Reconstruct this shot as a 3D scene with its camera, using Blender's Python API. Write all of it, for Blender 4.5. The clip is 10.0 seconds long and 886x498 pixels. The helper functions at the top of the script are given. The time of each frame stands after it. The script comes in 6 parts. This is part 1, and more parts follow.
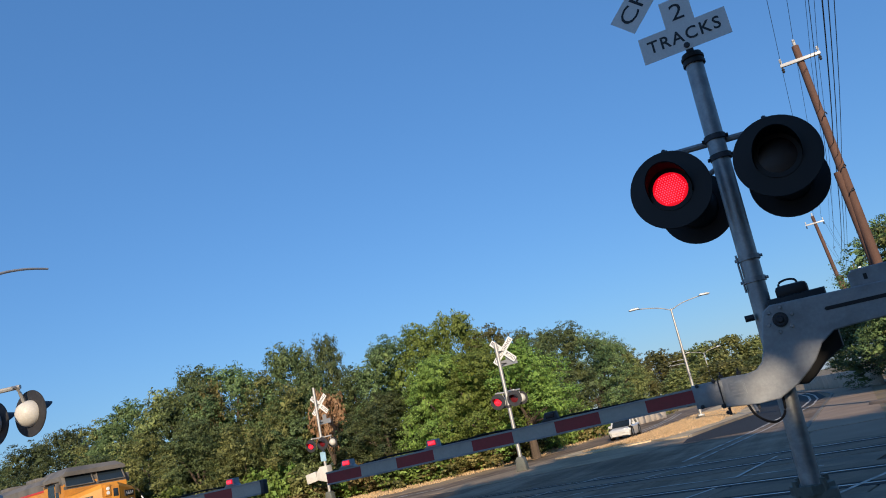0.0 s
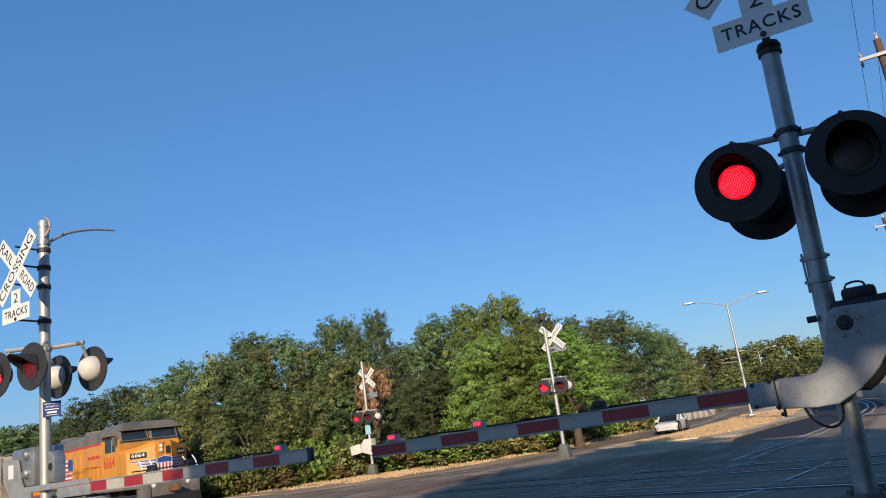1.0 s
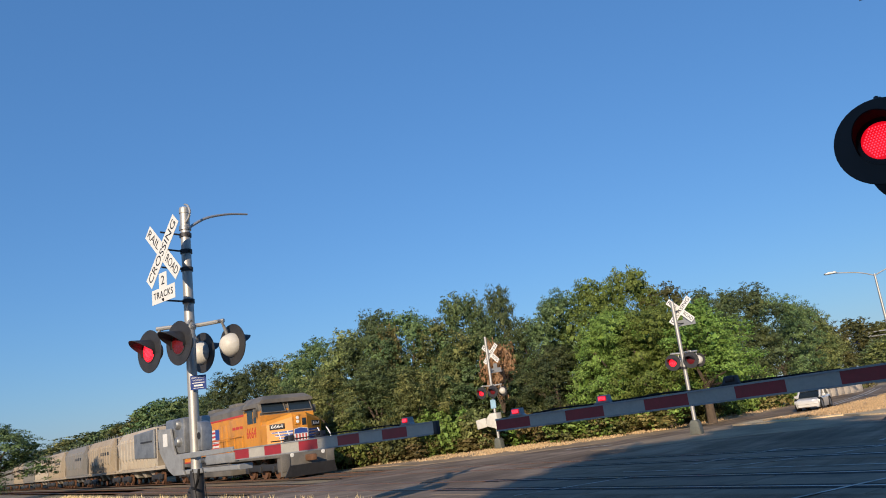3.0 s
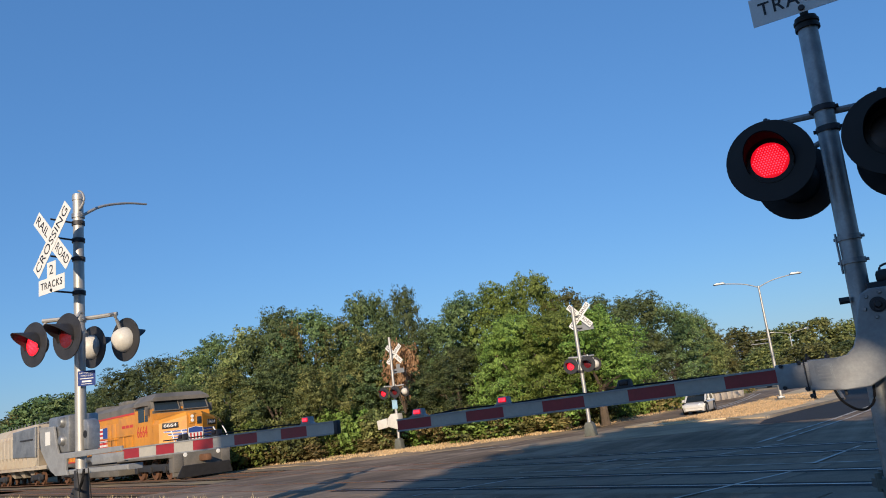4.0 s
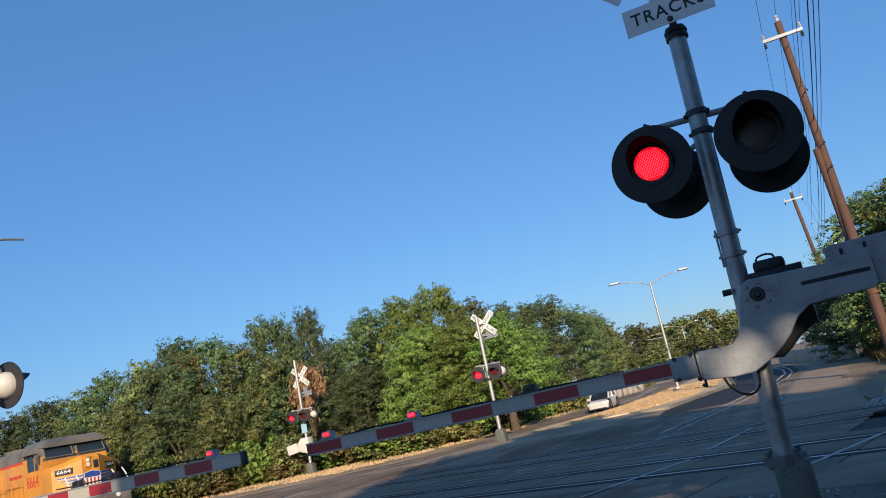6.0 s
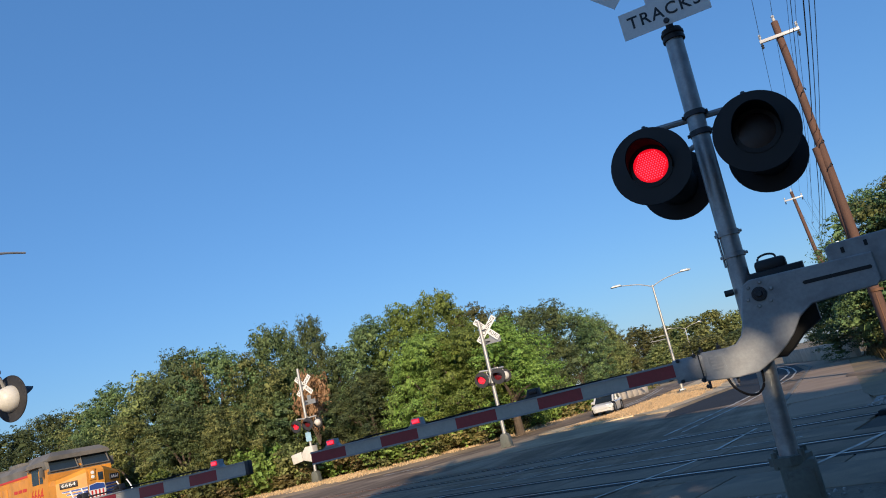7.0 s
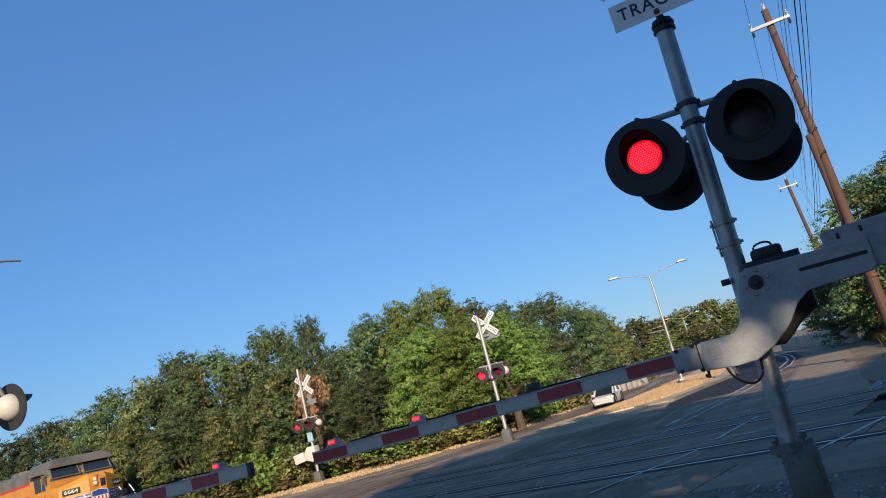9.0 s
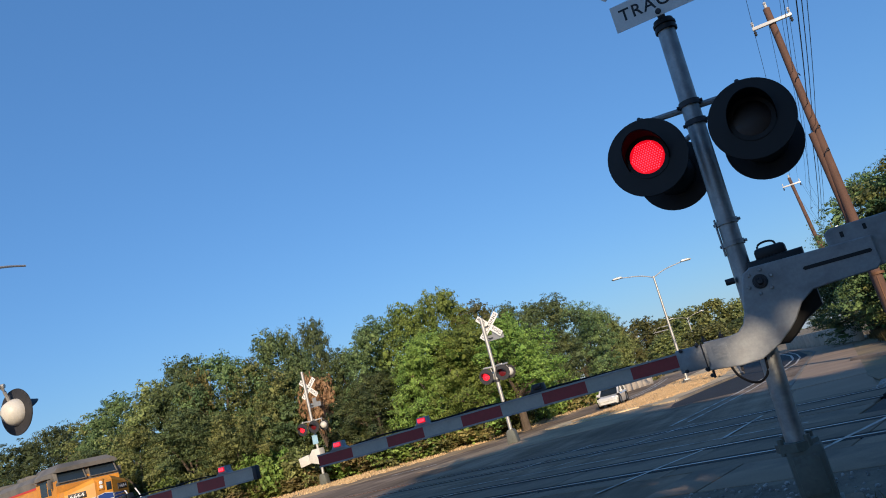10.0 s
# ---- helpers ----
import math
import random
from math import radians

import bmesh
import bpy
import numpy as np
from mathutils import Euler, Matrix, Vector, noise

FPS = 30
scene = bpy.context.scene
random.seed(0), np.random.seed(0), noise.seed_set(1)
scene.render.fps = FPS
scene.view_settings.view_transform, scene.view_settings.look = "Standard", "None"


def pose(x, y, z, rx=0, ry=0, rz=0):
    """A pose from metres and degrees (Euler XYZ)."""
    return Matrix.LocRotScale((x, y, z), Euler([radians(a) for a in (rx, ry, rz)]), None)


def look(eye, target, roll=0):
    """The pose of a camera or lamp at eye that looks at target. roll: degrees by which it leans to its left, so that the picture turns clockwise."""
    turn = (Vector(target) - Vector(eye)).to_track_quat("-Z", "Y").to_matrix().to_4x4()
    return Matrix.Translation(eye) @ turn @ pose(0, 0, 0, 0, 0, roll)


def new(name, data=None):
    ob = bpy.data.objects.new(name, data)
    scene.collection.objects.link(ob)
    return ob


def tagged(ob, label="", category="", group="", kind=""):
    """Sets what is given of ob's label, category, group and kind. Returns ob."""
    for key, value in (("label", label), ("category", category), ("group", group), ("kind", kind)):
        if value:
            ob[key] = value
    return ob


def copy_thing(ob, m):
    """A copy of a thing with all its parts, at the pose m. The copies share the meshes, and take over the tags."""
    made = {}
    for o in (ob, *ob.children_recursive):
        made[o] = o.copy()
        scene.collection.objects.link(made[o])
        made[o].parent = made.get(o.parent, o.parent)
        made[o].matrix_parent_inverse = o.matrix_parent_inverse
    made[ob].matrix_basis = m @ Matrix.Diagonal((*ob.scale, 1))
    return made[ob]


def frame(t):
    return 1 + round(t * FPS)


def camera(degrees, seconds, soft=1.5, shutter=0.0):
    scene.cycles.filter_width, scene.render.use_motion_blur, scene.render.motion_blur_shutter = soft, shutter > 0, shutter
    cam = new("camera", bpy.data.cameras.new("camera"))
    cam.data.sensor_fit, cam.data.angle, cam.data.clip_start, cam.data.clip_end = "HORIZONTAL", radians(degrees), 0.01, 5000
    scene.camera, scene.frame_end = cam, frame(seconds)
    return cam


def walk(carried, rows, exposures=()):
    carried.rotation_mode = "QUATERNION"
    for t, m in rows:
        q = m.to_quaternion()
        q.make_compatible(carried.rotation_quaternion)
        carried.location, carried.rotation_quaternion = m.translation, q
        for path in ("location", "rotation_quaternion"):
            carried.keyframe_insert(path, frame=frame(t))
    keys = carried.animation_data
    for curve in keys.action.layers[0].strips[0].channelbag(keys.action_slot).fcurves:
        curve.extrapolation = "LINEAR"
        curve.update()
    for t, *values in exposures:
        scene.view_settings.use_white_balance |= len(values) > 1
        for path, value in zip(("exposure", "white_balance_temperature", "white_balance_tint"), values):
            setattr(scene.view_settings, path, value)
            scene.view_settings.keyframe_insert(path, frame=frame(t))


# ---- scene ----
cam = camera(60.4, 10.0, soft=1.0)
# seconds, place, then turns about x, y and z in degrees
PATH = [
    (0, 0.001, -0.012, 1.402, 104.71, 11.61, 0.24),
    (0.5, 0.001, -0.003, 1.405, 104.30, 10.76, 0.66),
    (1, -0.016, -0.003, 1.404, 103.83, 7.64, 3.42),
    (1.5, -0.024, 0.011, 1.408, 103.18, 5.97, 7.38),
    (2, -0.007, 0.007, 1.406, 102.94, 6.73, 11.41),
    (2.2, -0.002, 0.009, 1.407, 103.04, 6.96, 12.84),
    (3.3, -0.006, 0.002, 1.396, 103.23, 7.19, 12.40),
    (3.5, -0.010, -0.005, 1.399, 102.84, 6.87, 10.16),
    (4, -0.007, 0.001, 1.395, 102.36, 6.56, 5.36),
    (4.2, -0.008, -0.005, 1.395, 102.23, 6.44, 3.95),
    (4.5, -0.009, -0.009, 1.398, 102.17, 6.07, -0.02),
    (5, 0.001, -0.001, 1.400, 102.54, 7.72, -4.84),
    (5.5, 0.010, 0.003, 1.399, 101.99, 10.90, -2.49),
    (6, 0.008, -0.001, 1.399, 102.43, 11.57, -1.21),
    (7.5, 0.010, -0.001, 1.398, 102.97, 12.97, -0.82),
    (8, 0.010, 0.003, 1.398, 102.88, 13.06, -0.81),
    (8.5, 0.013, 0.003, 1.399, 102.84, 13.61, -0.76),
    (9, 0.014, 0.002, 1.398, 102.70, 14.10, -0.79),
    (9.5, 0.014, 0.000, 1.399, 102.70, 14.34, -0.67),
    (10, 0.013, -0.003, 1.399, 102.90, 14.52, -0.42),
]
walk(cam, [(t, pose(x, y, z, rx, ry, rz)) for t, x, y, z, rx, ry, rz in PATH],
     exposures=[(0, 0.20, 5650, 12), (2, 0.15, 5650, 12), (3.5, 0.12, 5650, 12), (5, 0.27, 5700, 12), (7.5, 0.24, 5700, 12), (10, 0.22, 5700, 12)])

# ---------- light ----------
SUN_HEADING = Vector((0.06, 1.0, 0)).normalized()      # the way the sunlight travels over the ground
SUN_HEIGHT = radians(18)
world = bpy.data.worlds.new("evening_sky")
scene.world = world
world.use_nodes = True
wn = world.node_tree
sky = wn.nodes.new("ShaderNodeTexSky")
sky.sky_type = "NISHITA"
sky.sun_disc = False
sky.sun_elevation = SUN_HEIGHT
sky.sun_rotation = math.atan2(-SUN_HEADING.x, -SUN_HEADING.y)
sky.air_density, sky.dust_density, sky.ozone_density = 1.3, 0.3, 5.6
wn.nodes["Background"].inputs["Strength"].default_value = 0.104
haze = wn.nodes.new("ShaderNodeMix")            # evens the sky out between zenith and horizon
haze.data_type = "RGBA"
haze.inputs["Factor"].default_value = 0.36
haze.inputs["B"].default_value = (1.05, 2.6, 5.2, 1)
wn.links.new(sky.outputs["Color"], haze.inputs["A"])
wn.links.new(haze.outputs["Result"], wn.nodes["Background"].inputs["Color"])
sun = new("sun", bpy.data.lights.new("sun", "SUN"))
sun.data.energy, sun.data.angle, sun.data.color = 5.0, radians(0.6), (1.0, 0.76, 0.47)
sun.matrix_world = look((0, 0, 60), tuple(Vector((0, 0, 60)) + SUN_HEADING * math.cos(SUN_HEIGHT) - Vector((0, 0, math.sin(SUN_HEIGHT)))))


# ---------- materials ----------
def material(name, colour, rough=0.6, metal=0.0, vary=0.25, scale=3.0, fine=40.0, bump=0.15, second=None, mix_scale=0.6,
             island=0.0, piece=0.0, coat=0.0, emit=0.0, bump_distance=0.01, rough_vary=0.15):
    m = bpy.data.materials.new(name)
    m.use_nodes = True
    t = m.node_tree
    b = t.nodes["Principled BSDF"]
    co = t.nodes.new("ShaderNodeTexCoord")
    big, small = t.nodes.new("ShaderNodeTexNoise"), t.nodes.new("ShaderNodeTexNoise")
    big.inputs["Scale"].default_value, small.inputs["Scale"].default_value = scale, fine
    big.inputs["Detail"].default_value, small.inputs["Detail"].default_value = 6, 4
    for n in (big, small):
        t.links.new(co.outputs["Object"], n.inputs["Vector"])
    add = t.nodes.new("ShaderNodeMath"); add.operation = "ADD"
    half = t.nodes.new("ShaderNodeMath"); half.operation = "MULTIPLY"; half.inputs[1].default_value = 0.5
    t.links.new(big.outputs["Fac"], add.inputs[0]); t.links.new(small.outputs["Fac"], add.inputs[1])
    t.links.new(add.outputs[0], half.inputs[0])
    factor = half.outputs[0]
    ramp = t.nodes.new("ShaderNodeValToRGB")
    dark = [c * (1 - vary) for c in colour]
    light = [min(1.0, c * (1 + vary)) for c in colour]
    ramp.color_ramp.elements[0].position, ramp.color_ramp.elements[1].position = 0.32, 0.68
    ramp.color_ramp.elements[0].color, ramp.color_ramp.elements[1].color = (*dark, 1), (*light, 1)
    t.links.new(factor, ramp.inputs["Fac"])
    out = ramp.outputs["Color"]
    if second:
        patch = t.nodes.new("ShaderNodeTexNoise")
        patch.inputs["Scale"].default_value, patch.inputs["Detail"].default_value = mix_scale, 8
        patch.inputs["Roughness"].default_value = 0.65
        t.links.new(co.outputs["Object"], patch.inputs["Vector"])
        step = t.nodes.new("ShaderNodeValToRGB")
        step.color_ramp.elements[0].position, step.color_ramp.elements[1].position = 0.46, 0.62
        t.links.new(patch.outputs["Fac"], step.inputs["Fac"])
        mix = t.nodes.new("ShaderNodeMix"); mix.data_type = "RGBA"
        t.links.new(step.outputs["Color"], mix.inputs["Factor"])
        t.links.new(out, mix.inputs["A"]); mix.inputs["B"].default_value = (*second, 1)
        out = mix.outputs["Result"]
    if island or piece:
        hsv = t.nodes.new("ShaderNodeHueSaturation")
        src = t.nodes.new("ShaderNodeNewGeometry").outputs["Random Per Island"] if island else t.nodes.new("ShaderNodeObjectInfo").outputs["Random"]
        span = t.nodes.new("ShaderNodeMapRange")
        amount = island or piece
        span.inputs["To Min"].default_value, span.inputs["To Max"].default_value = 1 - amount, 1 + amount
        t.links.new(src, span.inputs["Value"]); t.links.new(span.outputs["Result"], hsv.inputs["Value"])
        t.links.new(out, hsv.inputs["Color"])
        out = hsv.outputs["Color"]
    t.links.new(out, b.inputs["Base Color"])
    b.inputs["Metallic"].default_value = metal
    rr = t.nodes.new("ShaderNodeMapRange")
    rr.inputs["To Min"].default_value, rr.inputs["To Max"].default_value = max(0.02, rough - rough_vary), min(1, rough + rough_vary)
    t.links.new(factor, rr.inputs["Value"]); t.links.new(rr.outputs["Result"], b.inputs["Roughness"])
    b.inputs["Coat Weight"].default_value = coat
    if bump:
        bp = t.nodes.new("ShaderNodeBump")
        bp.inputs["Strength"].default_value, bp.inputs["Distance"].default_value = bump, bump_distance
        t.links.new(small.outputs["Fac"], bp.inputs["Height"]); t.links.new(bp.outputs["Normal"], b.inputs["Normal"])
    if emit:
        t.links.new(out, b.inputs["Emission Color"])
        b.inputs["Emission Strength"].default_value = emit
    return m


def leaf_material(name, colour, second, spread=0.35):
    """Foliage: each leaf its own shade, some light passing through."""
    m = bpy.data.materials.new(name)
    m.use_nodes = True
    t = m.node_tree
    b = t.nodes["Principled BSDF"]
    g, oi = t.nodes.new("ShaderNodeNewGeometry"), t.nodes.new("ShaderNodeObjectInfo")
    mix = t.nodes.new("ShaderNodeMix"); mix.data_type = "RGBA"
    mix.inputs["A"].default_value, mix.inputs["B"].default_value = (*colour, 1), (*second, 1)
    co, no = t.nodes.new("ShaderNodeTexCoord"), t.nodes.new("ShaderNodeTexNoise")
    no.inputs["Scale"].default_value, no.inputs["Detail"].default_value = 0.8, 3
    t.links.new(co.outputs["Object"], no.inputs["Vector"])
    span = t.nodes.new("ShaderNodeMapRange")
    span.inputs["From Min"].default_value, span.inputs["From Max"].default_value = 0.35, 0.7
    t.links.new(no.outputs["Fac"], span.inputs["Value"])
    t.links.new(span.outputs["Result"], mix.inputs["Factor"])
    hsv = t.nodes.new("ShaderNodeHueSaturation")
    v = t.nodes.new("ShaderNodeMapRange"); v.inputs["To Min"].default_value, v.inputs["To Max"].default_value = 1 - spread, 1 + spread
    t.links.new(g.outputs["Random Per Island"], v.inputs["Value"])
    own = t.nodes.new("ShaderNodeMapRange"); own.inputs["To Min"].default_value, own.inputs["To Max"].default_value = 0.58, 1.38
    t.links.new(oi.outputs["Random"], own.inputs["Value"])
    both = t.nodes.new("ShaderNodeMath"); both.operation = "MULTIPLY"
    t.links.new(v.outputs["Result"], both.inputs[0]); t.links.new(own.outputs["Result"], both.inputs[1])
    t.links.new(both.outputs[0], hsv.inputs["Value"])
    h = t.nodes.new("ShaderNodeMapRange"); h.inputs["To Min"].default_value, h.inputs["To Max"].default_value = 0.485, 0.53
    t.links.new(oi.outputs["Random"], h.inputs["Value"]); t.links.new(h.outputs["Result"], hsv.inputs["Hue"])
    t.links.new(mix.outputs["Result"], hsv.inputs["Color"])
    t.links.new(hsv.outputs["Color"], b.inputs["Base Color"])
    b.inputs["Roughness"].default_value = 0.6
    b.inputs["Specular IOR Level"].default_value = 0.3
    tr = t.nodes.new("ShaderNodeBsdfTranslucent"); t.links.new(hsv.outputs["Color"], tr.inputs["Color"])
    ms = t.nodes.new("ShaderNodeMixShader"); ms.inputs[0].default_value = 0.22
    t.links.new(b.outputs[0], ms.inputs[1]); t.links.new(tr.outputs[0], ms.inputs[2])
    t.links.new(ms.outputs[0], t.nodes["Material Output"].inputs["Surface"])
    return m


ASPHALT = material("asphalt", (0.192, 0.142, 0.098), 0.85, vary=0.42, scale=0.35, fine=90, bump=0.5, second=(0.33, 0.25, 0.178), mix_scale=0.33)


def streaked(m, turn, across, along, amount):
    """Adds long faint wear streaks, such as tyres leave, to a material."""
    t = m.node_tree
    b = t.nodes["Principled BSDF"]
    src = b.inputs["Base Color"].links[0].from_socket
    co, mp, no = t.nodes.new("ShaderNodeTexCoord"), t.nodes.new("ShaderNodeMapping"), t.nodes.new("ShaderNodeTexNoise")
    mp.vector_type = "TEXTURE"
    mp.inputs["Rotation"].default_value[2] = radians(turn)
    mp.inputs["Scale"].default_value = (across, along, 1)
    no.inputs["Scale"].default_value, no.inputs["Detail"].default_value, no.inputs["Roughness"].default_value = 1.0, 7, 0.7
    t.links.new(co.outputs["Object"], mp.inputs["Vector"]); t.links.new(mp.outputs["Vector"], no.inputs["Vector"])
    span = t.nodes.new("ShaderNodeMapRange")
    span.inputs["From Min"].default_value, span.inputs["From Max"].default_value = 0.3, 0.7
    span.inputs["To Min"].default_value, span.inputs["To Max"].default_value = 1 - amount, 1 + amount
    hsv = t.nodes.new("ShaderNodeHueSaturation")
    t.links.new(no.outputs["Fac"], span.inputs["Value"]); t.links.new(span.outputs["Result"], hsv.inputs["Value"])
    t.links.new(src, hsv.inputs["Color"]); t.links.new(hsv.outputs["Color"], b.inputs["Base Color"])
    return m


streaked(ASPHALT, -26.2, 0.45, 16.0, 0.34)
streaked(ASPHALT, 136.6, 7.0, 0.30, 0.10)
PANEL = material("crossing_panel_concrete", (0.245, 0.189, 0.136), 0.85, vary=0.32, scale=0.8, fine=60, bump=0.3, second=(0.15, 0.122, 0.095), mix_scale=0.6, piece=0.15)
ASPHALT_DARK = material("fresh_asphalt", (0.04, 0.04, 0.043), 0.8, vary=0.25, scale=0.5, fine=80, bump=0.4)
CONCRETE = material("concrete", (0.22, 0.195, 0.165), 0.85, vary=0.2, scale=0.8, fine=60, bump=0.3, second=(0.22, 0.205, 0.18), mix_scale=0.7, piece=0.12)
WALKWAY = material("walkway_concrete", (0.34, 0.255, 0.185), 0.9, vary=0.2, scale=0.6, fine=50, bump=0.3, piece=0.1)
GRASS_DRY = material("dry_grass_soil", (0.63, 0.48, 0.28), 0.95, vary=0.25, scale=0.4, fine=14, bump=0.35, second=(0.46, 0.35, 0.20), mix_scale=0.3, bump_distance=0.015)
SOIL = material("dirt", (0.22, 0.17, 0.11), 0.95, vary=0.35, scale=0.5, fine=18, bump=0.7, second=(0.34, 0.25, 0.12), mix_scale=0.22, bump_distance=0.03)
for m in (ASPHALT, PANEL, ASPHALT_DARK, CONCRETE, WALKWAY):      # dusty, with little sheen
    m.node_tree.nodes["Principled BSDF"].inputs["Specular IOR Level"].default_value = 0.15
BALLAST = material("ballast_stone", (0.33, 0.225, 0.165), 0.9, vary=0.45, scale=6, fine=28, bump=1.0, bump_distance=0.05)
BALLAST_STONE = material("loose_ballast", (0.30, 0.28, 0.26), 0.9, vary=0.3, scale=8, fine=40, island=0.45)
RUST = material("rusty_steel", (0.17, 0.085, 0.045), 0.75, metal=0.3, vary=0.4, scale=3, fine=60, bump=0.3)
RAIL_TOP = material("polished_rail", (0.34, 0.34, 0.35), 0.35, metal=1.0, vary=0.15, scale=2, fine=90, bump=0.05)
RUBBER = material("black_rubber", (0.018, 0.018, 0.02), 0.7, vary=0.3, fine=60)
RUBBER.node_tree.nodes["Principled BSDF"].inputs["Specular IOR Level"].default_value = 0.12
LINE_WHITE = material("worn_white_paint", (0.56, 0.53, 0.48), 0.85, vary=0.3, scale=4, fine=30, second=(0.22, 0.19, 0.155), mix_scale=2.2, bump=0.2)
GALV = material("galvanized_steel", (0.36, 0.37, 0.38), 0.5, metal=0.75, vary=0.2, scale=5, fine=45, bump=0.08, second=(0.27, 0.28, 0.29), mix_scale=6)
ALU = material("aluminium_mast", (0.45, 0.44, 0.42), 0.5, metal=0.6, vary=0.12, scale=4, fine=70, bump=0.05)
GREY_PAINT = material("grey_paint", (0.33, 0.34, 0.35), 0.5, metal=0.25, vary=0.18, scale=4, fine=40, bump=0.08, second=(0.25, 0.255, 0.26), mix_scale=4)
CAST_GREY = material("grey_green_casting", (0.14, 0.15, 0.128), 0.65, metal=0.1, vary=0.25, scale=5, fine=40, bump=0.15, second=(0.11, 0.11, 0.095), mix_scale=5)
DARK_STEEL = material("dark_steel", (0.045, 0.045, 0.05), 0.55, metal=0.4, vary=0.3, scale=5, fine=50, bump=0.1)
BLACK = material("black_paint", (0.007, 0.007, 0.009), 0.55, vary=0.3, scale=5, fine=60, bump=0.05)
HOOD_BLACK = material("matt_hood_black", (0.006, 0.006, 0.007), 0.95, vary=0.2, scale=5, fine=60, bump=0.05, rough_vary=0.04)
HOOD_BLACK.node_tree.nodes["Principled BSDF"].inputs["Specular IOR Level"].default_value = 0.12
DOME = material("pale_housing", (0.62, 0.60, 0.55), 0.45, vary=0.12, scale=8, fine=50, bump=0.05)
SIGN_WHITE = material("reflective_white", (0.72, 0.72, 0.70), 0.4, vary=0.08, scale=5, fine=60, bump=0.03)
SIGN_BACK = material("sign_back", (0.30, 0.31, 0.32), 0.5, metal=0.5, vary=0.15, scale=6)
LETTER = material("black_lettering", (0.01, 0.01, 0.012), 0.5, vary=0.2)
BLUE_SIGN = material("blue_sign", (0.015, 0.04, 0.20), 0.75, vary=0.1, scale=8)
WHITE_BAR = material("white_lettering", (0.7, 0.7, 0.7), 0.5, vary=0.05)
STRIPE_RED = material("reflective_red", (0.30, 0.022, 0.03), 0.4, vary=0.18, scale=9, fine=50, bump=0.04)
STRIPE_WHITE = material("reflective_grey_white", (0.43, 0.41, 0.36), 0.4, vary=0.12, scale=7, fine=50, bump=0.04)
LENS_OFF = material("unlit_red_lens", (0.11, 0.006, 0.008), 0.25, vary=0.2, scale=60, fine=200, bump=0.3)
LENS_DARK = material("dark_lens", (0.015, 0.008, 0.010), 0.2, vary=0.2, scale=60, fine=200, bump=0.3)
LENS_ON = material("lit_red_lens", (0.85, 0.003, 0.012), 0.4, vary=0.0, emit=0.85, bump=0)
LED_ON = material("lit_led", (1.0, 0.06, 0.09), 0.3, vary=0.0, emit=1.5, bump=0)
WOOD_POLE = material("weathered_pole_wood", (0.105, 0.056, 0.040), 0.85, vary=0.35, scale=2, fine=30, bump=0.4)
BARK = material("bark", (0.10, 0.075, 0.055), 0.95, vary=0.4, scale=3, fine=25, bump=0.8, bump_distance=0.03)
WIRE = material("wire", (0.02, 0.02, 0.022), 0.6, vary=0.1, bump=0)
PORCELAIN = material("insulator", (0.55, 0.55, 0.55), 0.3, vary=0.1)
GLASS_DARK = material("cab_glass", (0.02, 0.03, 0.04), 0.12, vary=0.3, scale=1.5, bump=0, coat=0.0)
YELLOW = material("armour_yellow", (0.62, 0.26, 0.022), 0.45, vary=0.14, scale=1.2, fine=30, bump=0.04, second=(0.46, 0.20, 0.03), mix_scale=0.8)
LOCO_GREY = material("loco_grey", (0.15, 0.138, 0.12), 0.6, vary=0.25, scale=1, fine=25, second=(0.10, 0.095, 0.085), mix_scale=0.8)
LOCO_RED = material("loco_red", (0.5, 0.04, 0.03), 0.5, vary=0.15)
LOCO_BLUE = material("loco_blue", (0.03, 0.07, 0.28), 0.5, vary=0.1)
HOPPER_TAN = material("tan_hopper_paint", (0.36, 0.30, 0.22), 0.7, vary=0.18, scale=0.6, fine=25, second=(0.33, 0.26, 0.18), mix_scale=0.5)
HOPPER_GREY = material("grey_hopper_paint", (0.20, 0.195, 0.185), 0.7, vary=0.18, scale=0.6, fine=25, second=(0.22, 0.20, 0.18), mix_scale=0.5)
HOPPER_WHITE = material("pale_hopper_paint", (0.46, 0.41, 0.33), 0.7, vary=0.18, scale=0.6, fine=25, second=(0.40, 0.33, 0.25), mix_scale=0.6)
CAR_WHITE = material("white_car_paint", (0.66, 0.65, 0.62), 0.3, vary=0.04, coat=0.6, bump=0)
HEADLIGHT = material("headlight_glass", (0.75, 0.75, 0.72), 0.15, vary=0.1, bump=0)
LEAF_OAK = leaf_material("oak_leaves", (0.076, 0.116, 0.048), (0.165, 0.200, 0.070), 0.55)
LEAF_BRIGHT = leaf_material("elm_leaves", (0.140, 0.202, 0.038), (0.235, 0.292, 0.062), 0.45)
LEAF_OLIVE = leaf_material("olive_leaves", (0.110, 0.134, 0.046), (0.230, 0.222, 0.070), 0.55)
LEAF_DEAD = leaf_material("dead_leaves", (0.36, 0.20, 0.115), (0.27, 0.145, 0.085))
LEAF_DRY = leaf_material("dry_shrub_leaves", (0.25, 0.185, 0.075), (0.15, 0.145, 0.045))
STRAW = leaf_material("straw", (0.84, 0.60, 0.33), (0.68, 0.48, 0.27), 0.25)


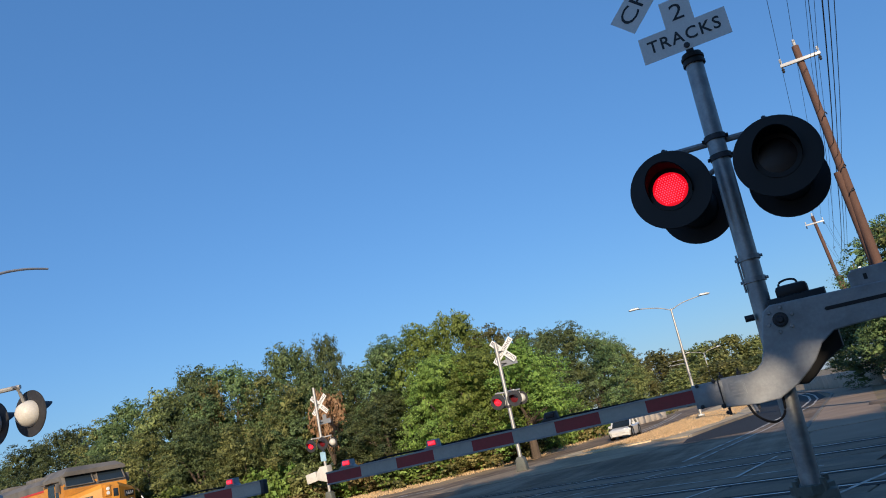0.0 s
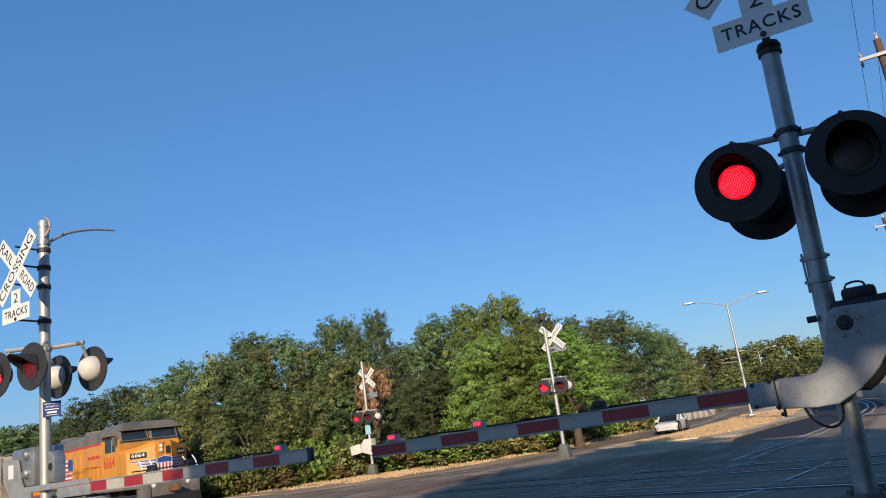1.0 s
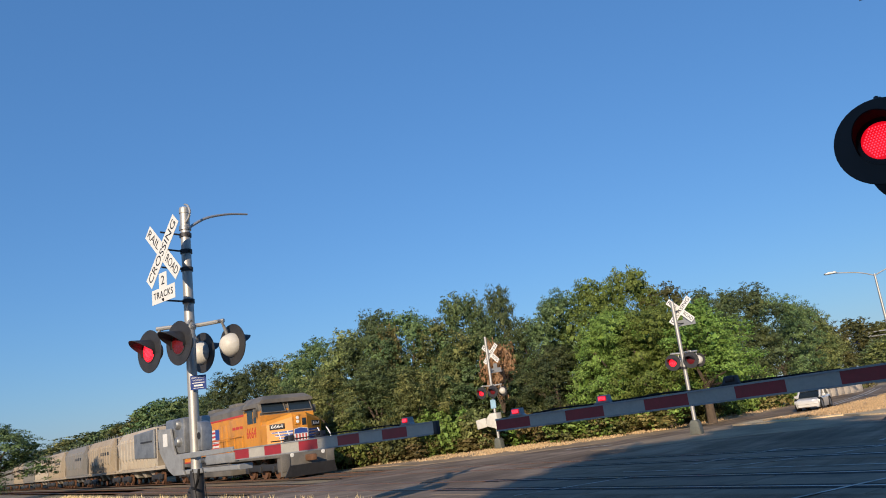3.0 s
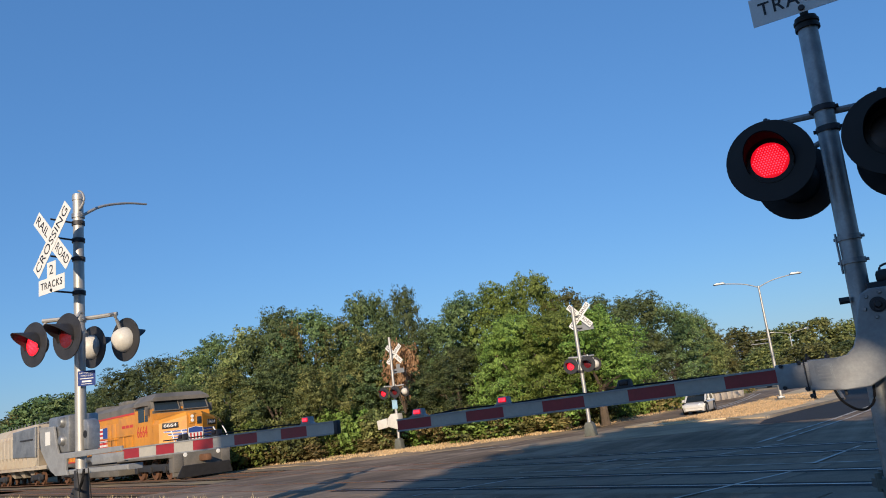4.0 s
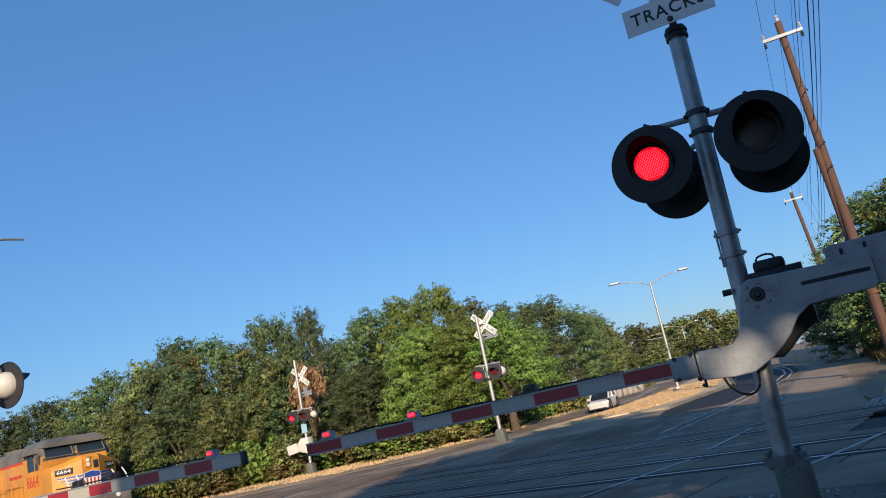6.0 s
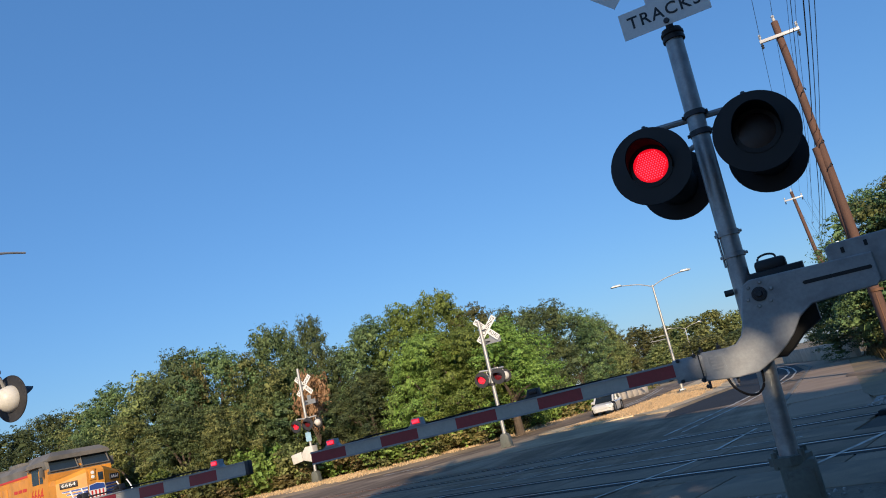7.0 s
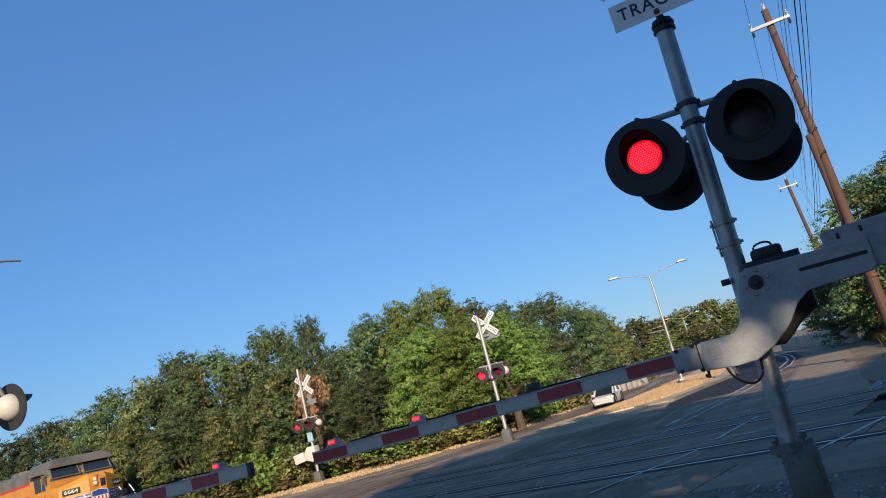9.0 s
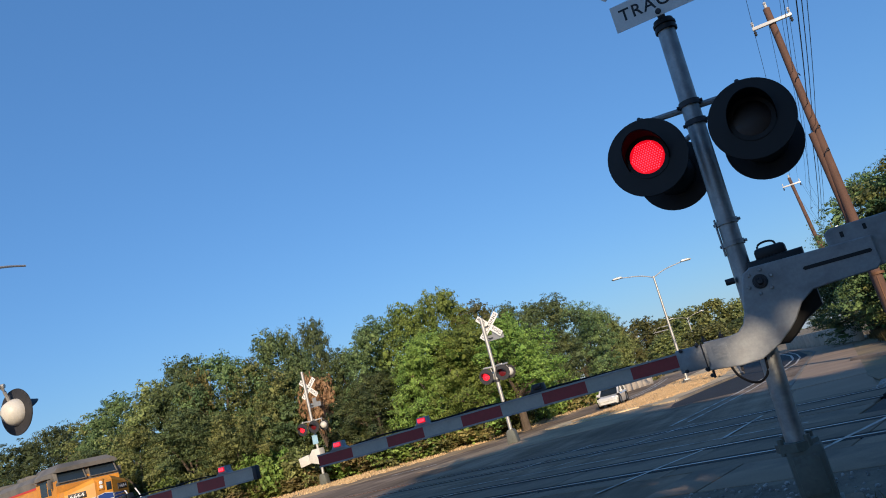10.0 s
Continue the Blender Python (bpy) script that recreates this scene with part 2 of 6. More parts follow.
# ---------- mesh helpers ----------
def finish(bm, name, mat, smooth=False):
    me = bpy.data.meshes.new(name)
    bmesh.ops.recalc_face_normals(bm, faces=bm.faces[:])
    bm.to_mesh(me)
    bm.free()
    for m in (mat if isinstance(mat, (list, tuple)) else [mat]):
        me.materials.append(m)
    if smooth:
        me.shade_smooth()
        me.set_sharp_from_angle(angle=radians(35))
    return me


def part(name, bm, mat, parent, label="", smooth=True):
    ob = new(name, finish(bm, name, mat, smooth))
    ob.parent = parent
    if label:
        ob["label"] = label
    return ob


def thing(name, label, category, m=None, group="", kind=""):
    ob = new(name)
    ob.empty_display_size = 0.1
    if m is not None:
        ob.matrix_basis = m
    return tagged(ob, label, category, group, kind)


def solid(name, bm, mat, label, category, m=None, kind="", group="", smooth=True):
    ob = new(name, finish(bm, name, mat, smooth))
    if m is not None:
        ob.matrix_basis = m
    return tagged(ob, label, category, group, kind)


def box(size, at=(0, 0, 0), rot=(0, 0, 0), bevel=0.0, bm=None):
    bm2 = bmesh.new()
    bmesh.ops.create_cube(bm2, size=1.0)
    bmesh.ops.scale(bm2, vec=size, verts=bm2.verts[:])
    if bevel:
        bmesh.ops.bevel(bm2, geom=bm2.edges[:], offset=bevel, segments=2, affect="EDGES", profile=0.5)
    bmesh.ops.transform(bm2, matrix=pose(*at, *rot), verts=bm2.verts[:])
    return join(bm, bm2)


def join(bm, other):
    if bm is None:
        return other
    me = bpy.data.meshes.new("temp")
    other.to_mesh(me)
    other.free()
    bm.from_mesh(me)
    bpy.data.meshes.remove(me)
    return bm


def tube(a, b, r1, r2=None, seg=16, bm=None, cap=True):
    a, b = Vector(a), Vector(b)
    r2 = r1 if r2 is None else r2
    bm2 = bmesh.new()
    bmesh.ops.create_cone(bm2, cap_ends=cap, segments=seg, radius1=r1, radius2=r2, depth=(b - a).length)
    q = (b - a).to_track_quat("Z", "Y").to_matrix().to_4x4()
    bmesh.ops.transform(bm2, matrix=Matrix.Translation((a + b) / 2) @ q, verts=bm2.verts[:])
    return join(bm, bm2)


def bent(points, r, seg=8, bm=None, rings=6):
    """A round bar along a smooth line through the points."""
    pts = [Vector(p) for p in points]
    path = []
    for i in range(len(pts) - 1):
        p0, p1, p2, p3 = pts[max(0, i - 1)], pts[i], pts[i + 1], pts[min(len(pts) - 1, i + 2)]
        for k in range(rings):
            s = k / rings
            path.append(0.5 * ((2 * p1) + (p2 - p0) * s + (2 * p0 - 5 * p1 + 4 * p2 - p3) * s * s + (3 * p1 - p0 - 3 * p2 + p3) * s ** 3))
    path.append(pts[-1])
    bm2 = bmesh.new()
    last = None
    for i, p in enumerate(path):
        d = (path[min(i + 1, len(path) - 1)] - path[max(i - 1, 0)]).normalized()
        side = d.cross(Vector((0, 0, 1)) if abs(d.z) < 0.9 else Vector((1, 0, 0))).normalized()
        up = side.cross(d)
        rr = r(i / (len(path) - 1)) if callable(r) else r
        ring = [bm2.verts.new(p + rr * (math.cos(w) * side + math.sin(w) * up)) for w in [2 * math.pi * k / seg for k in range(seg)]]
        if last:
            for k in range(seg):
                bm2.faces.new((last[k], last[(k + 1) % seg], ring[(k + 1) % seg], ring[k]))
        else:
            bm2.faces.new(ring)
        last = ring
    bm2.faces.new(last[::-1])
    return join(bm, bm2)


def slab(outline, y0, y1, bevel=0.0, bm=None, plane="xz"):
    """A plate: an outline in x and z (or x and y), thick from y0 to y1."""
    bm2 = bmesh.new()
    f = (lambda p, y: (p[0], y, p[1])) if plane == "xz" else (lambda p, y: (p[0], p[1], y))
    lo = [bm2.verts.new(f(p, y0)) for p in outline]
    hi = [bm2.verts.new(f(p, y1)) for p in outline]
    n = len(outline)
    bm2.faces.new(lo); bm2.faces.new(hi[::-1])
    for i in range(n):
        bm2.faces.new((lo[i], hi[i], hi[(i + 1) % n], lo[(i + 1) % n]))
    if bevel:
        bmesh.ops.recalc_face_normals(bm2, faces=bm2.faces[:])
        edges = [e for e in bm2.edges if len({v.co.y if plane == "xz" else v.co.z for v in e.verts}) == 1]
        bmesh.ops.bevel(bm2, geom=edges, offset=bevel, segments=2, affect="EDGES", profile=0.5)
    return join(bm, bm2)


def lathe(profile, seg=32, bm=None, m=None):
    """A turned shape: radius and height pairs about the local y axis (pointing to -y, the front)."""
    bm2 = bmesh.new()
    last = None
    for r, h in profile:
        if r < 1e-5:
            ring = [bm2.verts.new((0, -h, 0))]
        else:
            ring = [bm2.verts.new((r * math.cos(2 * math.pi * k / seg), -h, r * math.sin(2 * math.pi * k / seg))) for k in range(seg)]
        if last:
            for k in range(seg):
                a, b = last[k % len(last)], last[(k + 1) % len(last)]
                c, d = ring[(k + 1) % len(ring)], ring[k % len(ring)]
                vs = []
                for v in (a, b, c, d):
                    if v not in vs:
                        vs.append(v)
                if len(vs) > 2:
                    bm2.faces.new(vs)
        last = ring
    if m is not None:
        bmesh.ops.transform(bm2, matrix=m, verts=bm2.verts[:])
    return join(bm, bm2)


def text(words, size, mat, parent, m, name="lettering", depth=0.004, width=None, squeeze=1.0, spacing=1.0, bold=-0.002):
    """Raised lettering, facing -y in its own frame, centred on m."""
    cu = bpy.data.curves.new(name, "FONT")
    cu.body, cu.size, cu.extrude = words, size, depth
    cu.align_x, cu.align_y = "CENTER", "CENTER"
    cu.offset = size * bold
    cu.space_character = spacing
    cu.resolution_u = 3
    tmp = new("temp_text", cu)
    me = bpy.data.meshes.new_from_object(tmp.evaluated_get(bpy.context.evaluated_depsgraph_get()))
    bpy.data.objects.remove(tmp)
    bpy.data.curves.remove(cu)
    me.name = name
    s = 1.0
    xs = [v.co.x for v in me.vertices]
    if width and xs:
        s = width / (max(xs) - min(xs))
    me.transform(Matrix.Rotation(radians(90), 4, "X") @ Matrix.Diagonal((s * squeeze, 1, 1, 1)))
    me.materials.append(mat)
    ob = new(name, me)
    ob.parent = parent
    ob.matrix_basis = m
    return ob


# ---------- frames of reference ----------
ROAD = Vector((0.442, 0.897, 0))       # along the road, away from the crossing's near side
ACROSS = Vector((0.897, -0.442, 0))    # across it, to the right
TRACK = Vector((-0.727, 0.687, 0))     # along the tracks, towards the train
TRACK_N = Vector((0.687, 0.727, 0))
FACE = math.degrees(math.atan2(-0.442, 0.897))   # turns local x onto ACROSS, local y onto ROAD


def on_road(lat, along, z=0.0):
    p = ACROSS * lat + ROAD * along
    return Vector((p.x, p.y, z))


def on_track(n, w, z=0.0):
    p = TRACK_N * n + TRACK * w
    return Vector((p.x, p.y, z))


# ---------- ground ----------
def sheet(outline, z, mat, name, label, category, depth=0.05):
    bm = slab(outline, z - depth, z, plane="xy")
    return solid(name, bm, mat, label, category, kind="structure", smooth=False)


bm = bmesh.new()
N = 60
grid = {}
for i in range(N + 1):
    for j in range(N + 1):
        u, v = (i / N * 2 - 1), (j / N * 2 - 1)
        x, y = 900 * u * abs(u) ** 1.5, 900 * v * abs(v) ** 1.5
        grid[i, j] = bm.verts.new((x, y, -0.03))
for i in range(N):
    for j in range(N):
        bm.faces.new((grid[i, j], grid[i + 1, j], grid[i + 1, j + 1], grid[i, j + 1]))
solid("ground", bm, SOIL, "dry dirt and straw-coloured grass round the crossing", "ground", kind="structure")

P2 = lambda *pts: [(p[0], p[1]) for p in pts]
road_outline = P2(on_road(0.0, -30), on_road(0.1, 36), on_road(0.3, 44), on_road(-0.4, 58), on_road(-2.0, 72), on_road(-4.0, 110), on_road(3, 170), on_road(2, 172), on_road(-6.5, 110), on_road(-5.6, 70),
                  on_road(-4.1, 48), on_road(-3.7, 34.3), on_road(-5.2, 32.2), on_road(-7.3, 29.6), on_road(-9.4, 28.6), on_road(-11.3, 28.1),
                  on_road(-12.2, 29.2), on_road(-10.9, 33.5), on_road(-9.0, 39), on_road(-8.6, 46), on_road(-8.8, 60), on_road(-9.5, 90), on_road(-7, 130), on_road(1, 172.5), on_road(0, 174),
                  on_road(-9, 130), on_road(-14.5, 90), on_road(-14.4, 60), on_road(-13.2, 46), on_road(-13.4, 37), on_road(-13.9, 31.6), on_road(-15.2, 28.2), on_road(-18.0, 26.2), on_road(-21.5, 24.8), on_road(-22.0, 10), on_road(-14.0, 2), on_road(-12, -30))
road = sheet(road_outline, 0.0, ASPHALT, "road", "worn grey asphalt road over the railway crossing", "road", 0.02)
# sidewalk beside the road, of separate slabs, and its kerb
walkway = thing("pavement", "pale concrete sidewalk of separate slabs beside the road", "sidewalk", kind="structure")
walk_slab = finish(box((1.78, 1.935, 0.14), (0, 0, 0), bevel=0.006), "slab", WALKWAY)


def walk_line(along):
    """The middle of the sidewalk, which bends away to the left with the road."""
    return 0.35 + (along - 24) * 0.045 if along < 46 else 1.34 - (along - 46) * 0.03 - (along - 46) ** 2 * 0.0035


kerb_mesh = finish(box((0.16, 1.95, 0.2), bevel=0.03), "kerb_stone", CONCRETE)
kerb = thing("kerb", "worn concrete kerb along the sidewalk", "kerb", kind="structure")
for k in range(24):
    along = 21.9 + k * 1.95
    bend = math.degrees(math.atan(walk_line(along + 1) - walk_line(along - 1))) / -2
    o = new("slab", walk_slab)
    o.parent = walkway
    o.matrix_basis = pose(*on_road(walk_line(along), along, -0.058 + 0.004 * random.random()), 0, 0, FACE + bend)
    if k > 0:
        o = new("kerb_stone", kerb_mesh); o.parent = kerb
        o.matrix_basis = pose(*on_road(walk_line(along) - 0.985, along, -0.080), 0, 0, FACE + bend)

sheet(P2(on_road(-4.7, 28.5), on_road(-4.0, 34.2), on_road(-3.0, 40.2), on_road(-3.7, 48), on_road(-5.7, 70), on_road(-2.1, 70), on_road(-0.5, 57), on_road(0.0, 44), on_road(-0.75, 37), on_road(-2.3, 26), on_road(-4.5, 26.2)), 0.004, ASPHALT_DARK, "road", "darker resurfaced strip of asphalt beside the median", "road", 0.02)
# grassy median with its kerb
median_line = [on_road(-3.7, 48), on_road(-3.05, 40.2), on_road(-4.05, 34.2), on_road(-4.75, 29.5), on_road(-5.8, 30.2), on_road(-6.6, 31.6), on_road(-8.2, 31.2), on_road(-9.8, 31.4), on_road(-10.9, 32.2),
               on_road(-10.6, 34.2), on_road(-8.95, 39), on_road(-8.55, 46), on_road(-8.75, 60), on_road(-9.4, 90), on_road(-7.1, 130), on_road(0.9, 171), on_road(-6.6, 110), on_road(-5.65, 70)]
sheet(P2(*median_line), 0.06, GRASS_DRY, "median", "straw-coloured dry grass median between the carriageways", "median", 0.2)
median_kerb = thing("kerb", "concrete kerb round the dry median", "kerb", kind="structure")
sheet(P2(on_road(-4.7, 30.2), on_road(-4.7, 27.0), on_road(-5.6, 24.9), on_road(-7.5, 24.7), on_road(-9.5, 24.2), on_road(-11.4, 23.6), on_road(-13.2, 24.2), on_road(-12.8, 26.4), on_road(-12.2, 29.0), on_road(-11.0, 33.0), on_road(-8.2, 33.0)), 0.008, material("pale_dirt", (0.37, 0.275, 0.175), 0.95, vary=0.3, scale=0.7, fine=20, bump=0.6, second=(0.24, 0.18, 0.115), mix_scale=0.5, bump_distance=0.02), "verge", "trodden dirt in front of the dry median", "verge", 0.03)
edge = median_line[-1:] + median_line[:4]
for p, q in zip(edge, edge[1:]):
    n = max(1, round((q - p).length / 2.0))
    for k in range(n):
        a, b = p.lerp(q, k / n), p.lerp(q, (k + 1) / n)
        d = b - a
        bmk = box((d.length - 0.015, 0.16, 0.26), bevel=0.03)
        o = part("kerb_stone", bmk, CONCRETE, median_kerb)
        o.matrix_basis = pose(*((a + b) / 2 + Vector((0, 0, -0.025))), 0, 0, math.degrees(math.atan2(d.y, d.x)))

# dry verge between the far carriageway and the trees
verge = P2(on_road(-14.0, 31.8), on_road(-13.5, 37), on_road(-13.3, 46), on_road(-14.9, 60), on_road(-17.0, 80), on_road(-16.5, 100), on_road(-9, 130), on_road(-16, 132), on_road(-22, 90), on_road(-20, 60), on_road(-20, 46), on_road(-20, 40),
           on_road(-24, 36), on_road(-33, 33), on_road(-33, 28), on_road(-24, 26.4), on_road(-21.7, 25.0), on_road(-18.1, 26.4), on_road(-15.3, 28.4))
sheet(verge, -0.004, material("trodden_verge", (0.40, 0.285, 0.165), 0.95, vary=0.3, scale=0.5, fine=16, bump=0.5, second=(0.27, 0.19, 0.105), mix_scale=0.4, bump_distance=0.02), "verge", "dry yellow grass verge in front of the trees", "verge", 0.08)
# dry grass on the near side of the tracks, by the left mast, and the right-hand lot
sheet(P2(on_track(8.3, 60), on_track(8.3, 13.2), on_track(3, 10.5), on_track(-6, 12), on_track(-6, 60)), 0.02, SOIL, "verge", "dry dirt shoulder with straw beside the ballast", "verge", 0.06)
sheet(P2(on_track(17.75, 4.3), on_road(1.05, 20), on_road(1.3, 27.5), on_road(2.1, 42), on_road(2.3, 50), on_road(2.6, 70), on_road(30, 70), on_track(17.75, -25)), 0.012, SOIL, "verge", "dirt and dry weeds under the fence", "verge", 0.06)
sheet(P2(on_road(0.1, -30), on_road(-0.9, 5.0), on_track(7.96, 4.4), on_track(7.96, -9), on_road(14, -30)), 0.008, material("cinder_dirt", (0.115, 0.092, 0.066), 0.95, vary=0.45, scale=1.5, fine=45, bump=0.8, second=(0.19, 0.155, 0.11), mix_scale=1.6, bump_distance=0.02), "verge", "bare dirt with dry weeds round the gate mast", "verge", 0.03)

# ---------- tracks ----------
GAUGE = 1.435
rail_profile = [(-0.07, 0), (0.07, 0), (0.07, 0.02), (0.012, 0.04), (0.012, 0.12), (0.036, 0.13), (0.036, 0.165), (0.03, 0.172), (-0.03, 0.172), (-0.036, 0.165), (-0.036, 0.13), (-0.012, 0.12), (-0.012, 0.04), (-0.07, 0.02)]


def railway(name, n, w0, w1, label):
    t = thing(name, label, "railway track", kind="structure")
    for side in (-1, 1):
        bm = bmesh.new()
        ends = []
        for w in (w0, w1):
            ends.append([bm.verts.new(on_track(n + side * GAUGE / 2 + p[0], w, -0.158 + p[1])) for p in rail_profile])
        bm.faces.new(ends[0]); bm.faces.new(ends[1][::-1])
        k = len(rail_profile)
        for i in range(k):
            f = bm.faces.new((ends[0][i], ends[0][(i + 1) % k], ends[1][(i + 1) % k], ends[1][i]))
            f.material_index = 1 if i == 7 else 0
        part("rail", bm, [RUST, RAIL_TOP], t, smooth=False)
        for off in (-0.118, 0.118):      # rubber seals beside the rail where the road crosses, widened to paint in the grooves' dark
            a, b = on_track(n + side * GAUGE / 2 + off, -9 if n < 12 else 3.45), on_track(n + side * GAUGE / 2 + off, 15.5)
            bmr = box(((b - a).length, 0.155, 0.03), (*((a + b) / 2)[:2], -0.005), (0, 0, math.degrees(math.atan2(TRACK.y, TRACK.x))))
            part("flange_seal", bmr, RUBBER, t)
    return t


tracks = [railway("near_track", 10.85, -60, 420, "near railway track with polished rails set into the road"),
          railway("far_track", 14.9, -60, 420, "far railway track that carries the freight train")]
for name, n in (("ballast_near", 10.85), ("ballast_far", 14.9)):
    for w0, w1 in ((15.7, 420), (-60, -9.3 if name == "ballast_near" else 3.3)):
        bm = bmesh.new()
        prof = [(-2.0, -0.12), (-1.5, 0.0), (1.5, 0.0), (2.0, -0.12)]
        A = [bm.verts.new(on_track(n + p[0], w0, p[1] - 0.03)) for p in prof]
        B = [bm.verts.new(on_track(n + p[0], w1, p[1] - 0.03)) for p in prof]
        for i in range(3):
            bm.faces.new((A[i], A[i + 1], B[i + 1], B[i]))
        bm.faces.new(A[::-1]); bm.faces.new(B)
        solid("ballast", bm, BALLAST, "grey crushed stone ballast under the track", "ballast", kind="structure", smooth=False)
# sleepers on the open track beside the crossing
tie_mesh = finish(box((2.5, 0.22, 0.1), bevel=0.01), "sleeper", BARK)
for t, n in zip(tracks, (10.85, 14.9)):
    for w in [16 + k * 0.55 for k in range(60)] + [-9.6 - k * 0.55 for k in range(12)]:
        o = new("sleeper", tie_mesh); o.parent = t
        o.matrix_basis = pose(*on_track(n, w, -0.065), 0, 0, math.degrees(math.atan2(TRACK_N.y, TRACK_N.x)))

# concrete crossing panels between and beside the rails
panel_len = 2.4
for t, n in zip(tracks, (10.85, 14.9)):
    for width, off in ((1.03, 0.0), (0.50, -1.172), (0.50, 1.172)):
        mesh_p = finish(box((panel_len - 0.02, width, 0.12), bevel=0.012), "crossing_panel", PANEL)
        for k in range(10) if n < 12 else range(5, 10):
            o = new("crossing_panel", mesh_p); o.parent = t
            o.matrix_basis = pose(*on_track(n + off, (-8 if n < 12 else -7.35) + k * panel_len, -0.052 + 0.004 * random.random()), 0, 0, math.degrees(math.atan2(TRACK.y, TRACK.x)))

# ---------- painted lines ----------
def stripe(name, a, b, width, mat, label, z=0.006):
    a, b = Vector(a), Vector(b)
    d = b - a
    bm = bmesh.new()
    n = max(2, int(d.length / 0.5))
    side = Vector((-d.y, d.x, 0)).normalized() * width / 2
    rows = []
    for i in range(n + 1):
        p = a.lerp(b, i / n)
        rows.append([bm.verts.new(p + side * (0.85 + 0.3 * random.random()) + Vector((0, 0, z))), bm.verts.new(p - side * (0.85 + 0.3 * random.random()) + Vector((0, 0, z)))])
    for r, s in zip(rows, rows[1:]):
        bm.faces.new((r[0], r[1], s[1], s[0]))
    return solid(name, bm, mat, label, "road marking", kind="structure", smooth=False)


for n in (12.55,):
    stripe("marking", on_track(n, 4.2), on_track(n, 12), 0.06, LINE_WHITE, "worn white line beside the rails")
for w0, n0, w1, n1 in ((9.6, 12.6, 8.76, 13.87), (8.3, 14.4, 7.77, 16.2), (5.9, 8.9, 5.46, 11.42), (5.55, 12.4, 5.77, 14.9), (3.15, 9.5, 2.72, 11.9), (11.6, 9.2, 10.9, 11.6), (10.9, 13.4, 10.4, 16.2)):
    stripe("marking", on_track(n0, w0), on_track(n1, w1), 0.07, LINE_WHITE, "worn white lane line across the tracks", 0.016)
apron = thing("pavement", "cracked grey concrete walkway slabs at the crossing", "sidewalk", kind="structure")
for w, wide in ((4.385, 0.65), (2.85, 2.38), (0.45, 2.38), (-1.95, 2.38), (-4.35, 2.38)):
    o = part("slab", box((wide, 1.44, 0.1), bevel=0.012), PANEL, apron)
    o.matrix_basis = pose(*on_track(8.69, w, -0.036 + 0.006 * random.random()), 0, 0, math.degrees(math.atan2(TRACK.y, TRACK.x)))
sheet(P2(on_track(12.29, 5.0), on_track(12.29, 3.42), on_track(13.46, 3.42), on_track(13.46, 5.0)), 0.003, PANEL, "pavement", "stained concrete between the two tracks", "sidewalk", 0.05)
sheet(P2(on_track(16.34, 5.9), on_track(16.34, 4.0), on_road(1.15, 20.9), on_road(-0.5, 20.9)), 0.003, WALKWAY, "pavement", "worn concrete where the sidewalk meets the tracks", "sidewalk", 0.05)
# open track bed where the crossing ends: pale gravel; dark sheet and bar paint pit shade
sheet(P2(on_track(12.29, 3.40), on_track(12.29, -20), on_track(14.0, -20), on_track(14.0, 3.40)), -0.012, material("track_pit_shade", (0.055, 0.046, 0.038), 0.95, vary=0.4, scale=2, fine=40, bump=0.6), "verge", "dark sheet standing in for the shaded pit beside the open track", "verge", 0.03)
solid("header_timber", box((23.4, 0.24, 0.14), (0, 0, 0), bevel=0.02), RUBBER, "black bar standing in for the shaded side of the open rail", "timber", pose(*on_track(14.02, (3.4 - 20) / 2, 0.0), 0, 0, math.degrees(math.atan2(TRACK.y, TRACK.x))))
sheet(P2(on_track(15.75, 3.95), on_track(15.75, -20), on_track(17.75, -20), on_track(17.75, 4.25)), -0.006, BALLAST_STONE, "ballast", "pale grey gravel beside the open track", "ballast", 0.03)
edging = thing("kerb", "low pale concrete edging beside the utility pole", "kerb", kind="structure")
for k in range(5):
    a, b = [Vector((13.36, 24.45, 0)).lerp(Vector((14.55, 16.0, 0)), (k + e) / 5) for e in (0, 1)]
    o = part("kerb_stone", box(((b - a).length - 0.02, 0.16, 0.22), bevel=0.03), WALKWAY, edging)
    o.matrix_basis = pose(*((a + b) / 2), 0, 0, math.degrees(math.atan2((b - a).y, (b - a).x)))
for shift, wide in ((0.0, 0.11), (0.42, 0.09)):      # the lane lines follow the bend to the left
    bend = [on_road(-3.3 + shift, 18.6), on_road(-2.3 + shift, 25.0), on_road(-1.0 + shift, 36.5), on_road(-0.72 + shift * 0.8, 43), on_road(-0.9 + shift * 0.8, 50), on_road(-1.5 + shift, 58), on_road(-3.2 + shift, 70)]
    for p, q in zip(bend, bend[1:]):
        stripe("marking", p, q, wide, LINE_WHITE, "white lane line bending away with the road", 0.012)
for shift in (0.0, 0.45):      # the double line follows the bend of the far carriageway
    bend = [on_road(-10.4 + shift, 46), on_road(-10.8 + shift, 54), on_road(-11.5 + shift, 62), on_road(-12.4 + shift, 70), on_road(-13.6 + shift * 1.2, 80)]
    for p, q in zip(bend, bend[1:]):
        stripe("marking", p, q, 0.16, LINE_WHITE, "pale double line on the far carriageway")
stripe("marking", on_road(-15.3, 26.2), on_road(-13.5, 26.5), 0.25, LINE_WHITE, "white stop line on the far side")

